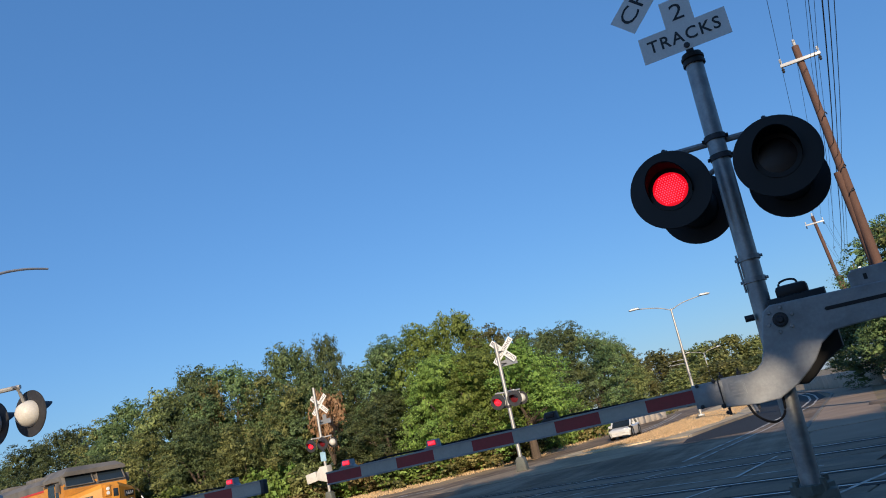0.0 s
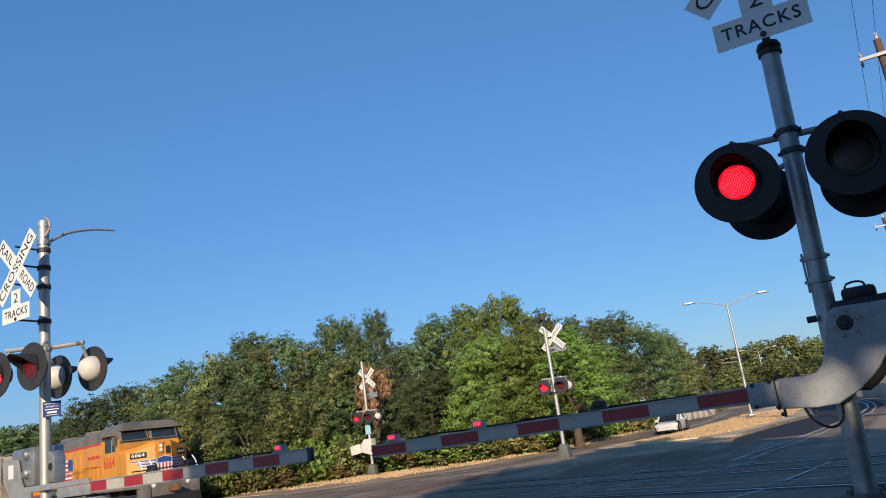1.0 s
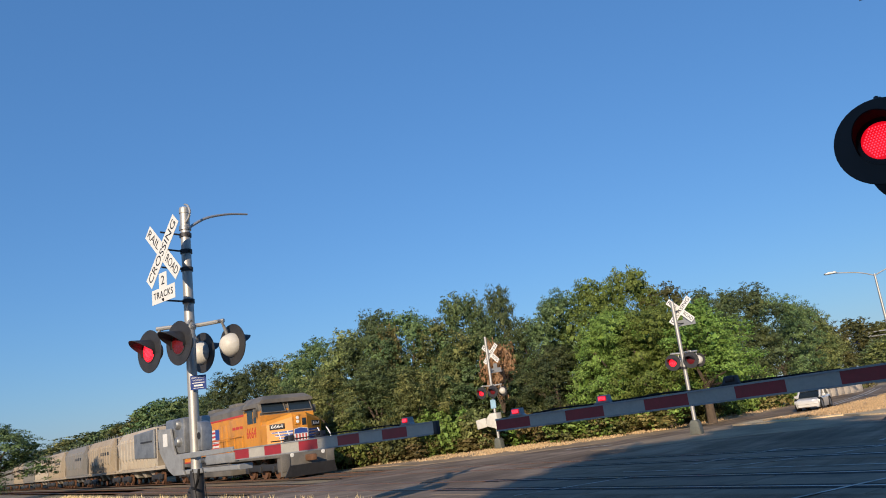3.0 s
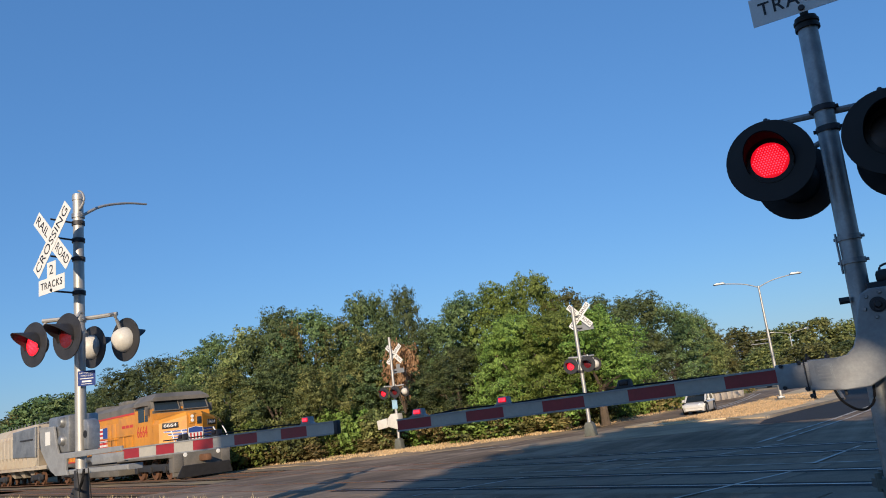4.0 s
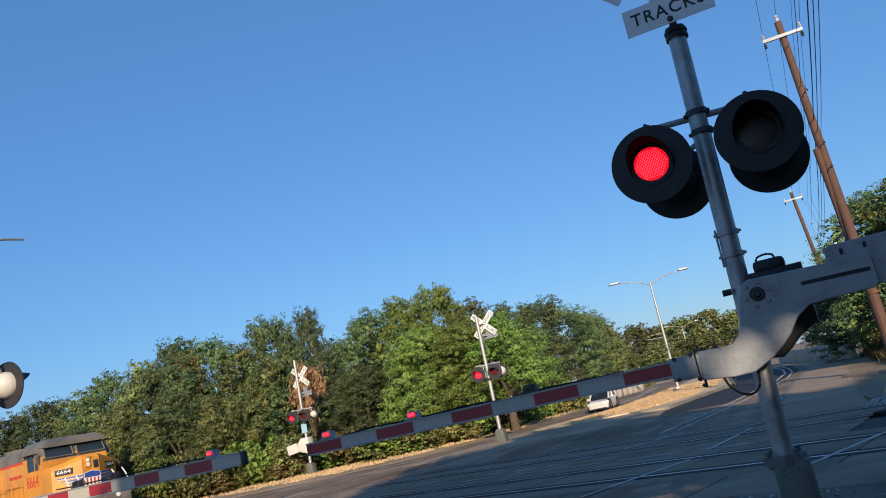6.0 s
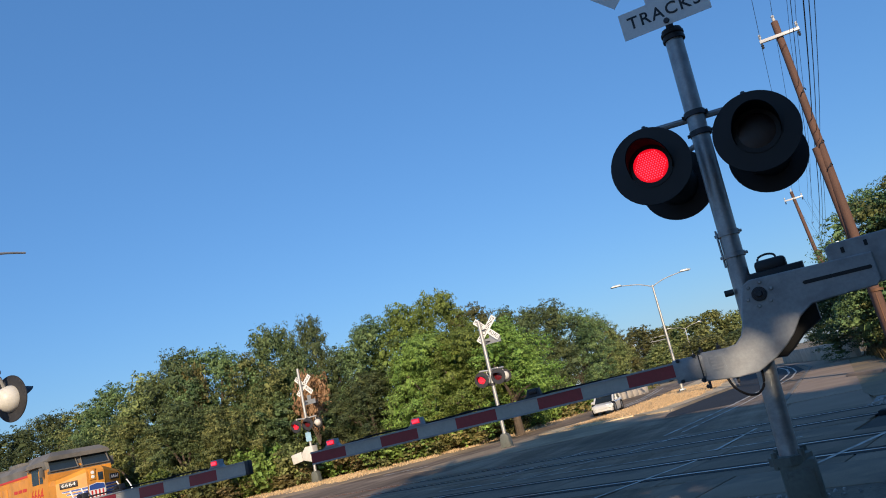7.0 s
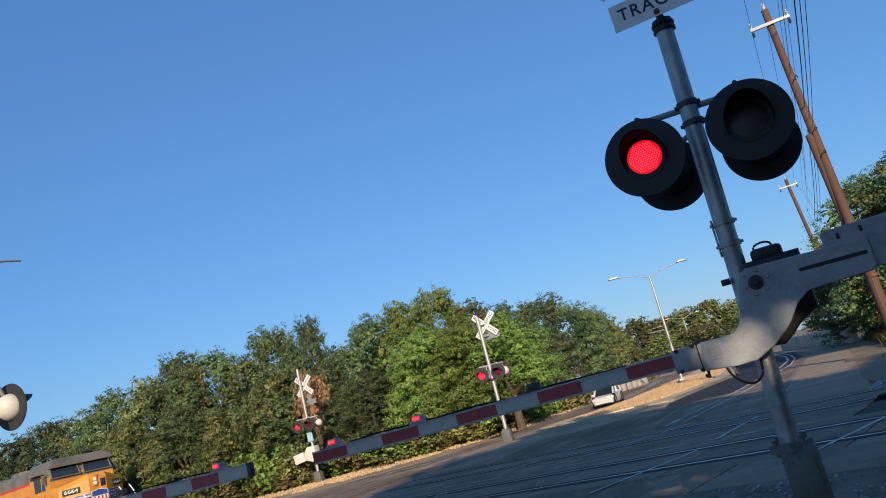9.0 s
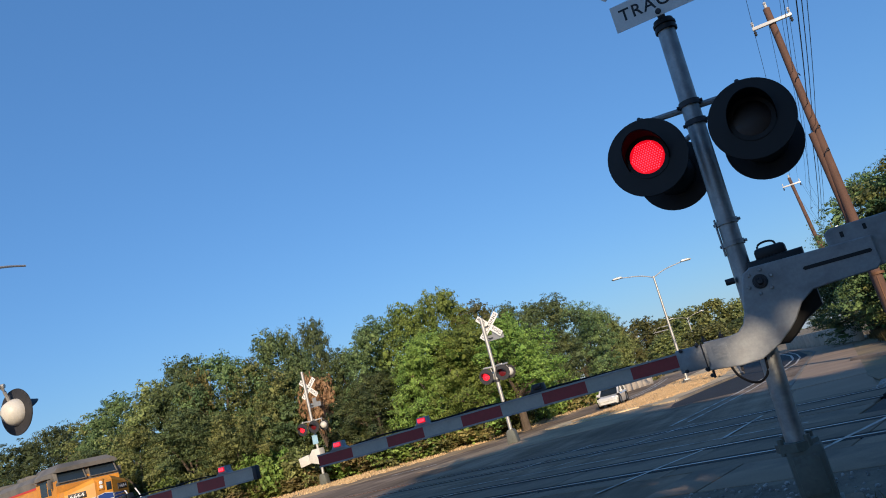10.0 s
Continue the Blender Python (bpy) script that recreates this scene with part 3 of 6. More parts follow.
# ---------- crossing signals ----------
def crossbuck(parent, z, y, back=False, blade=1.22, tall=0.228, tilt=45.0, plates=True):
    """Two crossed blades with raised lettering, facing -y."""
    for ang, words, dy in ((-tilt, ("RAIL", "ROAD"), 0.0), (tilt, ("CROSSING",), -0.006)):
        m = pose(0, y + dy, z, 0, ang * -1, 0)
        b = part("blade", slab([(-blade / 2, -tall / 2), (blade / 2, -tall / 2), (blade / 2, tall / 2), (-blade / 2, tall / 2)], -0.0025, 0.0025), SIGN_WHITE, parent, "white blade with black lettering")
        b.matrix_basis = m
        if len(words) == 2:
            text(words[0], 0.19, LETTER, b, pose(-blade * 0.30, -0.0028, 0), width=blade * 0.34, depth=0.002)
            text(words[1], 0.19, LETTER, b, pose(blade * 0.30, -0.0028, 0), width=blade * 0.34, depth=0.002)
        else:
            text(words[0], 0.19, LETTER, b, pose(0, -0.0028, 0), width=blade * 0.92, depth=0.002)


def tracks_plate(parent, z, y, mat=None, letters=True):
    w, h, s = 0.686, 0.228, 0.229
    out = [(-w / 2, 0), (w / 2, 0), (w / 2, h), (s / 2, h), (s / 2, h * 2), (-s / 2, h * 2), (-s / 2, h), (-w / 2, h)]
    p = part("track_count_plate", slab(out, -0.0025, 0.0025), mat or SIGN_WHITE, parent, "white plate lettered 2 TRACKS" if letters else "grey back of a sign plate")
    p.matrix_basis = pose(0, y, z)
    if letters:
        text("2", 0.20, LETTER, p, pose(0, -0.0028, h * 1.45), width=0.10, depth=0.002)
        text("TRACKS", 0.145, LETTER, p, pose(0, -0.0028, h * 0.52), width=0.57, depth=0.002, spacing=1.18, bold=0.012)
        part("bolt", lathe([(0.0, 0.016), (0.02, 0.016), (0.024, 0.004), (0.024, 0)], 12, m=pose(0, -0.003, 0.035)), DARK_STEEL, p)
    return p


def flasher(parent, m, lit=False, radius=0.31, dark=False, housing=DARK_STEEL, background=BLACK, lens=0.150):
    """A flashing light unit facing -y: background disc, housing behind, hood and lens."""
    u = part("light_unit", lathe([(0.0, -0.17), (0.075, -0.168), (0.12, -0.14), (0.16, -0.075), (0.172, -0.03), (0.172, 0.0)], 28), housing, parent, "rounded lamp housing")
    u.matrix_basis = m
    part("background_disc", lathe([(0.165, -0.004), (radius, -0.004), (radius + 0.004, 0.006), (radius, 0.012), (0.165, 0.012)], 40), background, u, "round black background disc")
    bm = bmesh.new()
    seg, r = 28, 0.168
    lo, hi = [], []
    for k in range(seg + 1):
        ang = math.pi * (-0.12 + 1.24 * k / seg)
        depth = 0.05 + 0.25 * max(0.0, math.sin(ang)) ** 0.8 if math.sin(ang) > 0 else 0.05
        ca, sa = math.cos(ang), math.sin(ang)
        lo.append((bm.verts.new((r * ca, -0.008, r * sa)), bm.verts.new(((r - 0.006) * ca, -0.008, (r - 0.006) * sa))))
        hi.append((bm.verts.new((r * ca, -depth, r * sa - 0.06 * depth)), bm.verts.new(((r - 0.006) * ca, -depth, (r - 0.006) * sa - 0.06 * depth))))
    for k in range(seg):
        bm.faces.new((lo[k][0], lo[k + 1][0], hi[k + 1][0], hi[k][0]))
        bm.faces.new((lo[k][1], hi[k][1], hi[k + 1][1], lo[k + 1][1]))
        bm.faces.new((hi[k][0], hi[k + 1][0], hi[k + 1][1], hi[k][1]))
    part("hood", bm, HOOD_BLACK if background is BLACK else background, u, "black visor hood")
    part("lens", lathe([(lens + 0.002, 0.004), (lens, 0.016), (lens * 0.67, 0.026), (0.0, 0.030)], 28), LENS_ON if lit else (LENS_DARK if dark else LENS_OFF), u, "lit red lens" if lit else "unlit red lens")
    part("lens_ring", lathe([(lens, 0.0), (lens, 0.020), (0.166, 0.020), (0.167, 0.0)], 28), background, u)
    if lit:
        bm = bmesh.new()
        for a in range(-8, 9):
            for b in range(-8, 9):
                x, z = (a + 0.5 * (b % 2)) * 0.0195, b * 0.0170
                if x * x + z * z < (lens - 0.014) ** 2:
                    h = 0.031 - 0.018 * (x * x + z * z) / 0.0225
                    bmesh.ops.create_icosphere(bm, subdivisions=1, radius=0.0056, matrix=Matrix.Translation((x, -h, z)))
        part("diode_panel", bm, LED_ON, u, "bright red diodes")
    return u


def pipe_clamp(parent, z, r, mat=DARK_STEEL, y=0.0, x=0.0):
    bm = lathe([(r, -0.03), (r + 0.014, -0.03), (r + 0.014, 0.03), (r, 0.03), (r, -0.03)], 24, m=pose(0, 0, 0, 90, 0, 0))
    for s in (-1, 1):
        box((0.028, 0.03, 0.035), (s * (r + 0.018), 0, 0), bevel=0.005, bm=bm)
        tube((s * (r + 0.022), -0.03, 0), (s * (r + 0.022), 0.03, 0), 0.007, seg=8, bm=bm)
    p = part("clamp", bm, mat, parent)
    p.matrix_basis = pose(x, y, z)
    return p


def gate_arm(parent, z, y, tip, root, step, height0, height1, lights, sag=0.0, first_red=True, sign=1):
    """A striped tapering arm along local x from root to tip, made of one piece a stripe, with a rail at its lower edge."""
    n = round(abs(root - tip) / step)
    red = first_red
    for k in range(n):
        xa, xb = tip + (root - tip) * k / n, tip + (root - tip) * (k + 1) / n
        fa, fb = k / n, (k + 1) / n
        ha, hb = height0 + (height1 - height0) * fa, height0 + (height1 - height0) * fb
        za, zb = z - sag * (1 - fa), z - sag * (1 - fb)
        out = [(xa, za - ha / 2), (xb, zb - hb / 2), (xb, zb + hb / 2), (xa, za + ha / 2)]
        part("stripe", slab(out, y - 0.022, y + 0.022), STRIPE_RED if red else STRIPE_WHITE, parent, "faded red stripe" if red else "grey-white stripe", smooth=False)
        red = not red
    zt = z - sag
    for s, name in ((-1, "lower_edge"), (1, "upper_edge")):
        out = [(tip, zt + s * height0 / 2 - 0.007), (root, z + s * height1 / 2 - 0.007), (root, z + s * height1 / 2 + 0.007), (tip, zt + s * height0 / 2 + 0.007)]
        part(name, slab(out, y - 0.03, y + 0.03), GREY_PAINT, parent, smooth=False)
    for f, lit in lights:
        x = tip + (root - tip) * f
        zz = z - sag * (1 - f) + (height0 + (height1 - height0) * f) / 2
        lamp = part("arm_light", slab([(-0.105, 0), (0.105, 0), (0.072, 0.022), (0.062, 0.082), (-0.046, 0.082), (-0.07, 0.022)], -0.04, 0.04, bevel=0.01), DARK_STEEL if not lit else GREY_PAINT, parent, "arm-mounted warning light")
        lamp.matrix_basis = pose(x, y, zz + 0.006) @ Matrix.Scale(0.84, 4)
        part("lens", box((0.084, 0.012, 0.044), (0.005, -0.044, 0.050), bevel=0.004), LENS_ON if lit else LENS_DARK, lamp, "lit red diodes" if lit else "unlit lens")
        if lit:
            bm = bmesh.new()
            for i in range(6):
                box((0.006, 0.004, 0.030), (-0.028 + i * 0.013, -0.0515, 0.050), bm=bm)
            part("diode_panel", bm, LED_ON, lamp, "bright red diodes")


# -- the near gate and mast: local x across the road, local y along it, origin at the mast's foot
MAST = on_road(0, 0) + Vector((-1.08, 7.06, 0)) + ACROSS * 3.83 + ROAD * 0.25
near = thing("crossing_gate", "grey steel crossing mast with flashing lights and gate mechanism", "crossing gate", pose(*MAST, 0, 0, FACE))
U = -3.83     # local x of the arm's tip
bm = tube((0.0, 0, 0.60), (0.106, 0, 3.98), 0.072, 0.070, 24)
part("mast", bm, GALV, near, "grey galvanized steel pipe")
bm = box((0.25, 0.25, 0.40), (0.035, 0, 0.42), bevel=0.03)
box((0.30, 0.30, 0.05), (0.035, 0, 0.20), bevel=0.01, bm=bm)
box((0.18, 0.02, 0.27), (0.035, -0.13, 0.42), bevel=0.006, bm=bm)
for x, z in ((-0.03, 0.31), (0.10, 0.31), (-0.03, 0.53), (0.10, 0.53)):
    tube((x, -0.15, z), (x, -0.13, z), 0.012, seg=8, bm=bm)
part("foundation_casting", bm, CAST_GREY, near, "grey cast junction base")
bm = lathe([(0.075, -0.03), (0.15, -0.03), (0.15, 0.03), (0.075, 0.03)], 8, m=pose(0, 0, 0.62, 90, 0, 0))
for k in range(4):
    a = k * math.pi / 2 + 0.7
    tube((0.13 * math.cos(a), 0.13 * math.sin(a), 0.57), (0.13 * math.cos(a), 0.13 * math.sin(a), 0.69), 0.022, seg=8, bm=bm)
part("base_flange", bm, CAST_GREY, near)
part("footing", box((0.62, 0.62, 0.22), (0, 0, 0.07), bevel=0.03), PANEL, near, "weathered concrete footing")
for z in (2.13, 2.30):
    pipe_clamp(near, z, 0.072, GALV, x=0.105 * (z - 0.6) / 3.35).scale = (0.97, 0.97, 0.6)
part("conduit", bent([(-0.028, -0.03, 2.34), (-0.030, -0.03, 2.2), (-0.032, -0.03, 2.05)], 0.008), GALV, near)
# top: cap, plate, crossbuck
bm = lathe([(0.0, 0.035), (0.078, 0.035), (0.082, 0.012), (0.09, 0.008), (0.09, -0.012), (0.08, -0.018), (0.08, -0.035), (0.088, -0.038), (0.088, -0.062), (0.073, -0.062)], 24, m=pose(0.106, 0, 3.98, -90, 0, 0))
part("mast_cap", bm, BLACK, near, "black cap fitting")
top = part("sign_bracket", box((0.06, 0.05, 1.5), (0.105, 0.03, 4.7), bevel=0.01), DARK_STEEL, near)
plate = tracks_plate(near, 4.0, -0.16)
plate.matrix_basis = pose(0.10, -0.16, 4.0, 0, 0, 0)
sgn = part("crossbuck_bracket", box((0.12, 0.2, 0.08), (0.105, -0.05, 4.9), bevel=0.01), DARK_STEEL, near)
crossbuck(near, 0, 0)
for o in [o for o in near.children if o.name.startswith("blade")]:
    o.matrix_basis = pose(0.10, -0.17, 4.80) @ o.matrix_basis
# lights on a cross pipe
tube_z = 3.30
part("light_arm", bent([(-0.40, 0.05, tube_z - 0.01), (0.06, 0.05, tube_z - 0.035), (0.50, 0.05, tube_z - 0.06)], 0.026), GREY_PAINT, near, "cross pipe that carries the lights")
part("lower_light_arm", tube((-0.34, 0.25, 2.98), (0.07, 0.02, 3.06), 0.022, seg=10), GREY_PAINT, near)
for z in (3.12, 3.28):
    pipe_clamp(near, z, 0.072, DARK_STEEL, x=0.085).scale = (0.97, 0.97, 0.7)
for x, lit in ((-0.34, True), (0.44, False)):
    flasher(near, pose(x + 0.02, -0.25, 2.928), lit, 0.302, dark=True, housing=BLACK, lens=0.132)
    rear = flasher(near, pose(x + (0.12 if lit else 0.06), 0.30, 2.855, 0, 0, 180), False, 0.293, dark=True, housing=BLACK)
    part("lamp_hanger", bent([(x + 0.02, -0.12, 3.02), (x + 0.02, 0.02, 3.30), (x + 0.02, 0.05, 3.31)], 0.02), DARK_STEEL, near)
    part("lamp_hanger", bent([(x + 0.05, 0.2, 3.02), (x + 0.04, 0.1, 3.30), (x + 0.02, 0.05, 3.31)], 0.02), DARK_STEEL, near)
# gate mechanism, bracket and counterweight
bracket = [(3.455, 1.275), (3.68, 1.255), (3.82, 1.262), (3.96, 1.335), (4.05, 1.405), (4.11, 1.465), (4.18, 1.565), (4.275, 1.63), (4.42, 1.640), (4.69, 1.648), (4.725, 1.68), (4.725, 1.875),
           (4.47, 1.882), (4.262, 1.888), (3.93, 1.897), (3.875, 1.865), (3.835, 1.74), (3.80, 1.60), (3.77, 1.53), (3.72, 1.485), (3.655, 1.474), (3.47, 1.481)]
part("arm_bracket", slab([(x + U, z) for x, z in bracket], -0.30, -0.265, bevel=0.008), GREY_PAINT, near, "curved grey steel arm bracket", smooth=False)
part("counterweight_plate", slab([(4.46 + U, 1.665), (5.9 + U, 1.665), (5.9 + U, 1.998), (4.495 + U, 1.998), (4.46 + U, 1.97)], -0.262, -0.225, bevel=0.008), GREY_PAINT, near, "long grey counterweight plate", smooth=False)
part("counterweight", box((0.5, 0.16, 0.42), (5.65 + U, -0.16, 1.83), bevel=0.02), GREY_PAINT, near)
part("slot", slab([(4.27 + U, 1.770), (4.69 + U, 1.765), (4.70 + U, 1.778), (4.69 + U, 1.791), (4.27 + U, 1.796), (4.258 + U, 1.783)], -0.303, -0.298), BLACK, near, "dark adjustment slot")
part("plate_hole", slab([(4.552 + U, 1.915), (4.575 + U, 1.915), (4.575 + U, 1.955), (4.552 + U, 1.955)], -0.266, -0.2635), BLACK, near)
part("plate_hole", slab([(4.70 + U, 1.925), (4.722 + U, 1.925), (4.722 + U, 1.965), (4.70 + U, 1.965)], -0.266, -0.2635), BLACK, near)
bm = lathe([(0.0, 0.045), (0.018, 0.045), (0.024, 0.03), (0.024, 0.02), (0.042, 0.02), (0.044, 0.012), (0.05, 0.012), (0.052, 0.0)], 24, m=pose(3.971 + U, -0.30, 1.783))
part("pivot_bolt", bm, DARK_STEEL, near, "pivot nut and washer")
for k in range(6):
    a = k * math.pi / 3 + 0.25
    part("bolt", lathe([(0.0, 0.014), (0.010, 0.014), (0.014, 0.006), (0.014, 0)], 6, m=pose(3.971 + U + 0.085 * math.cos(a), -0.30, 1.783 + 0.085 * math.sin(a))), GALV, near)
bm = slab([(3.92 + U, 1.33), (4.02 + U, 1.32), (4.08 + U, 1.36), (4.18 + U, 1.45), (4.31 + U, 1.52), (4.31 + U, 1.95), (3.92 + U, 1.95)], -0.16, 0.17, bevel=0.03)
box((0.22, 0.24, 0.10), (4.10 + U, 0.0, 1.98), bevel=0.03, bm=bm)
part("gate_mechanism", bm, BLACK, near, "dark gate motor housing")
part("lifting_loop", bent([(4.02 + U, 0, 2.01), (4.03 + U, 0, 2.06), (4.09 + U, 0, 2.075), (4.14 + U, 0, 2.06), (4.15 + U, 0, 2.02)], 0.008), DARK_STEEL, near)
part("shaft_end", tube((3.80 + U, -0.05, 1.86), (3.735 + U, -0.05, 1.86), 0.024, seg=10), DARK_STEEL, near)
bm = box((0.02, 0.02, 0.2), (3.44 + U, -0.262, 1.37), bevel=0.004)
box((0.22, 0.10, 0.17), (3.37 + U, -0.25, 1.385), bevel=0.006, bm=bm)
part("arm_clamp", bm, GREY_PAINT, near, "grey arm clamp")
for x, z in ((3.30, 1.46), (3.42, 1.47), (3.30, 1.31), (3.44, 1.29), (3.46, 1.24)):
    part("bolt", lathe([(0.0, 0.02), (0.013, 0.02), (0.016, 0.0)], 6, m=pose(x + U, -0.302, z)), DARK_STEEL, near)
for x in (3.475, 3.60):
    part("stud", lathe([(0.0, 0.045), (0.007, 0.045), (0.007, 0.025), (0.016, 0.022), (0.016, 0.0)], 8, m=pose(x + U, -0.28, 1.478, -90, 0, 0)), DARK_STEEL, near)
part("end_flange", slab([(3.446 + U, 1.275), (3.454 + U, 1.275), (3.454 + U, 1.484), (3.446 + U, 1.484)], -0.312, -0.26, bevel=0.003), DARK_STEEL, near, "dark clamp flange", smooth=False)
for x in (3.47, 3.665):
    part("hanger_strap", box((0.018, 0.02, 0.055), (x + U, -0.25, 1.245), bevel=0.004), DARK_STEEL, near)
part("label_plate", slab([(3.51 + U, 1.33), (3.62 + U, 1.33), (3.62 + U, 1.44), (3.51 + U, 1.44)], -0.303, -0.300), GALV, near, "stamped metal label")
for k in range(4):
    part("label_bar", slab([(3.525 + U, 1.345 + k * 0.024), (3.605 + U, 1.345 + k * 0.024), (3.605 + U, 1.355 + k * 0.024), (3.525 + U, 1.355 + k * 0.024)], -0.305, -0.3032), GREY_PAINT, near)
part("power_cable", bent([(3.60 + U, -0.285, 1.27), (3.63 + U, -0.27, 1.19), (3.70 + U, -0.23, 1.125), (3.77 + U, -0.17, 1.12), (3.82 + U, -0.12, 1.19), (3.83 + U, -0.09, 1.40)], 0.009), RUBBER, near, "black power cable")
arm = thing("gate_arm", "lowered gate arm with faded red and white stripes", "gate arm", pose(*MAST, 0, 0, FACE))
gate_arm(arm, 1.396, -0.25, U, U + 3.267, 0.363, 0.098, 0.104, [(0.07, True), (0.335, True), (0.66, False)], sag=0.040)
wire_pts = [(U + 0.35 + k * 0.32, -0.25, 1.375 - 0.035 * (1 - k * 0.1) + 0.072 + 0.02 * abs(math.sin(k * 1.9))) for k in range(9)]
part("arm_cable", bent(wire_pts, 0.009, 6), RUBBER, arm, "black cable strung along the arm")

# -- the mast on the other side of the road, with its gate
LEFT = Vector((-5.78, 9.94, 0))
left = thing("crossing_gate", "pale steel crossing mast with four flashing lights and gate mechanism", "crossing gate", pose(*LEFT, 0, 0, FACE))
TURN = pose(0, 0, 0, 0, 0, -8.8)
FORE = TURN @ pose(0.25, 0.18, 0)      # where the arm's brackets sit
part("mast", tube((0, 0, 1.25), (0, 0, 5.02), 0.072, 0.070, 24), ALU, left, "bright aluminium mast")
part("mast_cap", lathe([(0, 0.03), (0.07, 0.03), (0.078, 0.0), (0.078, -0.06), (0.07, -0.06)], 24, m=pose(0, 0, 5.02, -90, 0, 0)), ALU, left)
# dark steel imitates the shade over the mast's lower end
part("lower_mast", tube((0, 0, 0), (0, 0, 1.25), 0.095, 0.09, 20), DARK_STEEL, left, "lower mast and conduit, coloured dark for the shade on it")
part("foundation_casting", box((0.42, 0.42, 0.3), (0, 0, 0.15), bevel=0.03), GREY_PAINT, left)
part("conduit", bent([(-0.16, 0, 0.0), (-0.17, 0, 0.7), (-0.15, 0, 0.95), (-0.05, 0, 1.02)], 0.05, 10), DARK_STEEL, left)
crossbuck(left, 0, 0)
for o in [o for o in left.children if o.name.startswith("blade")]:
    o.matrix_basis = pose(0.02, -0.40, 4.32, 0, 0, -3) @ Matrix.Scale(0.93, 4) @ o.matrix_basis
count_plate = tracks_plate(left, 3.57, -0.40)
count_plate.matrix_basis = pose(0.0, -0.40, 3.60, 0, 0, -3) @ Matrix.Scale(0.93, 4)
for z in (4.62, 4.37, 4.10, 3.62):
    pipe_clamp(left, z, 0.072, DARK_STEEL)
    part("sign_strut", tube((0, -0.07, z), (0, -0.41, z), 0.014, seg=8), DARK_STEEL, left)
part("light_arm", bent([(-0.40, -0.28, 3.28), (-0.1, -0.12, 3.27), (0, 0, 3.26), (0.1, 0.14, 3.27), (0.40, 0.30, 3.28)], 0.03), ALU, left, "cross pipe that carries the lights")
pipe_clamp(left, 3.24, 0.072, GALV)
for x, lit in ((-0.37, True), (0.37, False)):
    flasher(left, pose(x, -0.42, 2.95), lit, 0.30, background=DARK_STEEL)
    part("lamp_hanger", bent([(x, -0.34, 3.08), (x, -0.25, 3.26), (x, -0.20, 3.27)], 0.022), ALU, left)
    flasher(left, pose(x, 0.44, 2.93, 0, 0, 180), False, 0.30, housing=DOME, background=DARK_STEEL)
    part("lamp_hanger", bent([(x, 0.36, 3.08), (x, 0.28, 3.26), (x, 0.20, 3.27)], 0.022), ALU, left)
part("lamp_arm", bent([(0, 0.05, 4.74), (0.02, 0.35, 4.93), (0.03, 0.75, 5.05), (0.04, 1.12, 5.10)], lambda s: 0.022 - 0.006 * s, 8), ALU, left, "slim street light arm")
part("cable_hook", bent([(0.06, -0.03, 4.80), (0.13, -0.02, 4.86), (0.17, -0.02, 4.95), (0.12, -0.02, 5.05), (0.04, -0.02, 5.09)], lambda s: 0.018 - 0.004 * s, 8), ALU, left, "curved cable hook at the mast top")
pipe_clamp(left, 4.73, 0.073, GALV)
blue = part("notice_plate", slab([(-0.11, -0.10), (0.11, -0.10), (0.11, 0.10), (-0.11, 0.10)], -0.003, 0.003), BLUE_SIGN, left, "small blue notice with white writing")
blue.matrix_basis = pose(0.17, -0.02, 2.43, 0, 0, 42)
text("REPORT PROBLEM", 0.026, WHITE_BAR, blue, pose(0, -0.0036, 0.068), width=0.178, depth=0.001)
text("OR EMERGENCY", 0.026, WHITE_BAR, blue, pose(0, -0.0036, 0.032), width=0.150, depth=0.001)
for z, half, high in ((-0.004, 0.085, 0.010), (-0.042, 0.060, 0.022), (-0.076, 0.070, 0.006)):
    part("writing_bar", slab([(-half, z - high / 2), (half, z - high / 2), (half, z + high / 2), (-half, z + high / 2)], -0.0048, -0.0032), WHITE_BAR, blue)
mech = part("gate_mechanism", box((0.62, 0.42, 0.50), (-0.52, 0.14, 1.74), bevel=0.03), GALV, left, "grey ribbed gate motor box")
mech.matrix_basis = TURN
for z in (1.66, 1.90):
    o = part("mechanism_knob", lathe([(0, 0.06), (0.05, 0.055), (0.07, 0.03), (0.075, 0.0)], 16, m=pose(-0.36, -0.07, z)), GALV, left); o.matrix_basis = TURN
lid = part("mechanism_cover", slab([(0.10, 1.50), (0.22, 1.50), (0.24, 1.80), (0.19, 1.88), (0.10, 1.90)], -0.02, 0.15, bevel=0.02), GALV, left, "grey cover"); lid.matrix_basis = TURN
o = part("cover_opening", lathe([(0.0, 0.004), (0.05, 0.004), (0.05, 0.0)], 16, m=pose(0.165, -0.021, 1.70)), BLACK, left); o.matrix_basis = TURN
br = [(-1.26, 1.88), (-0.80, 1.86), (-0.72, 1.60), (-0.66, 1.49), (1.05, 1.49), (1.05, 1.43), (-0.42, 1.41), (-0.44, 1.27), (-0.40, 1.20), (-0.75, 1.20), (-0.92, 1.28), (-1.20, 1.55)]
o = part("arm_bracket", slab(br, -0.30, -0.265, bevel=0.008), GREY_PAINT, left, "grey steel arm bracket", smooth=False); o.matrix_basis = FORE
o = part("counterweight_plate", slab([(-2.05, 1.50), (-1.28, 1.475), (-1.28, 1.90), (-2.05, 1.87)], -0.345, -0.305, bevel=0.015), GALV, left, "galvanized counterweight plate", smooth=False); o.matrix_basis = FORE
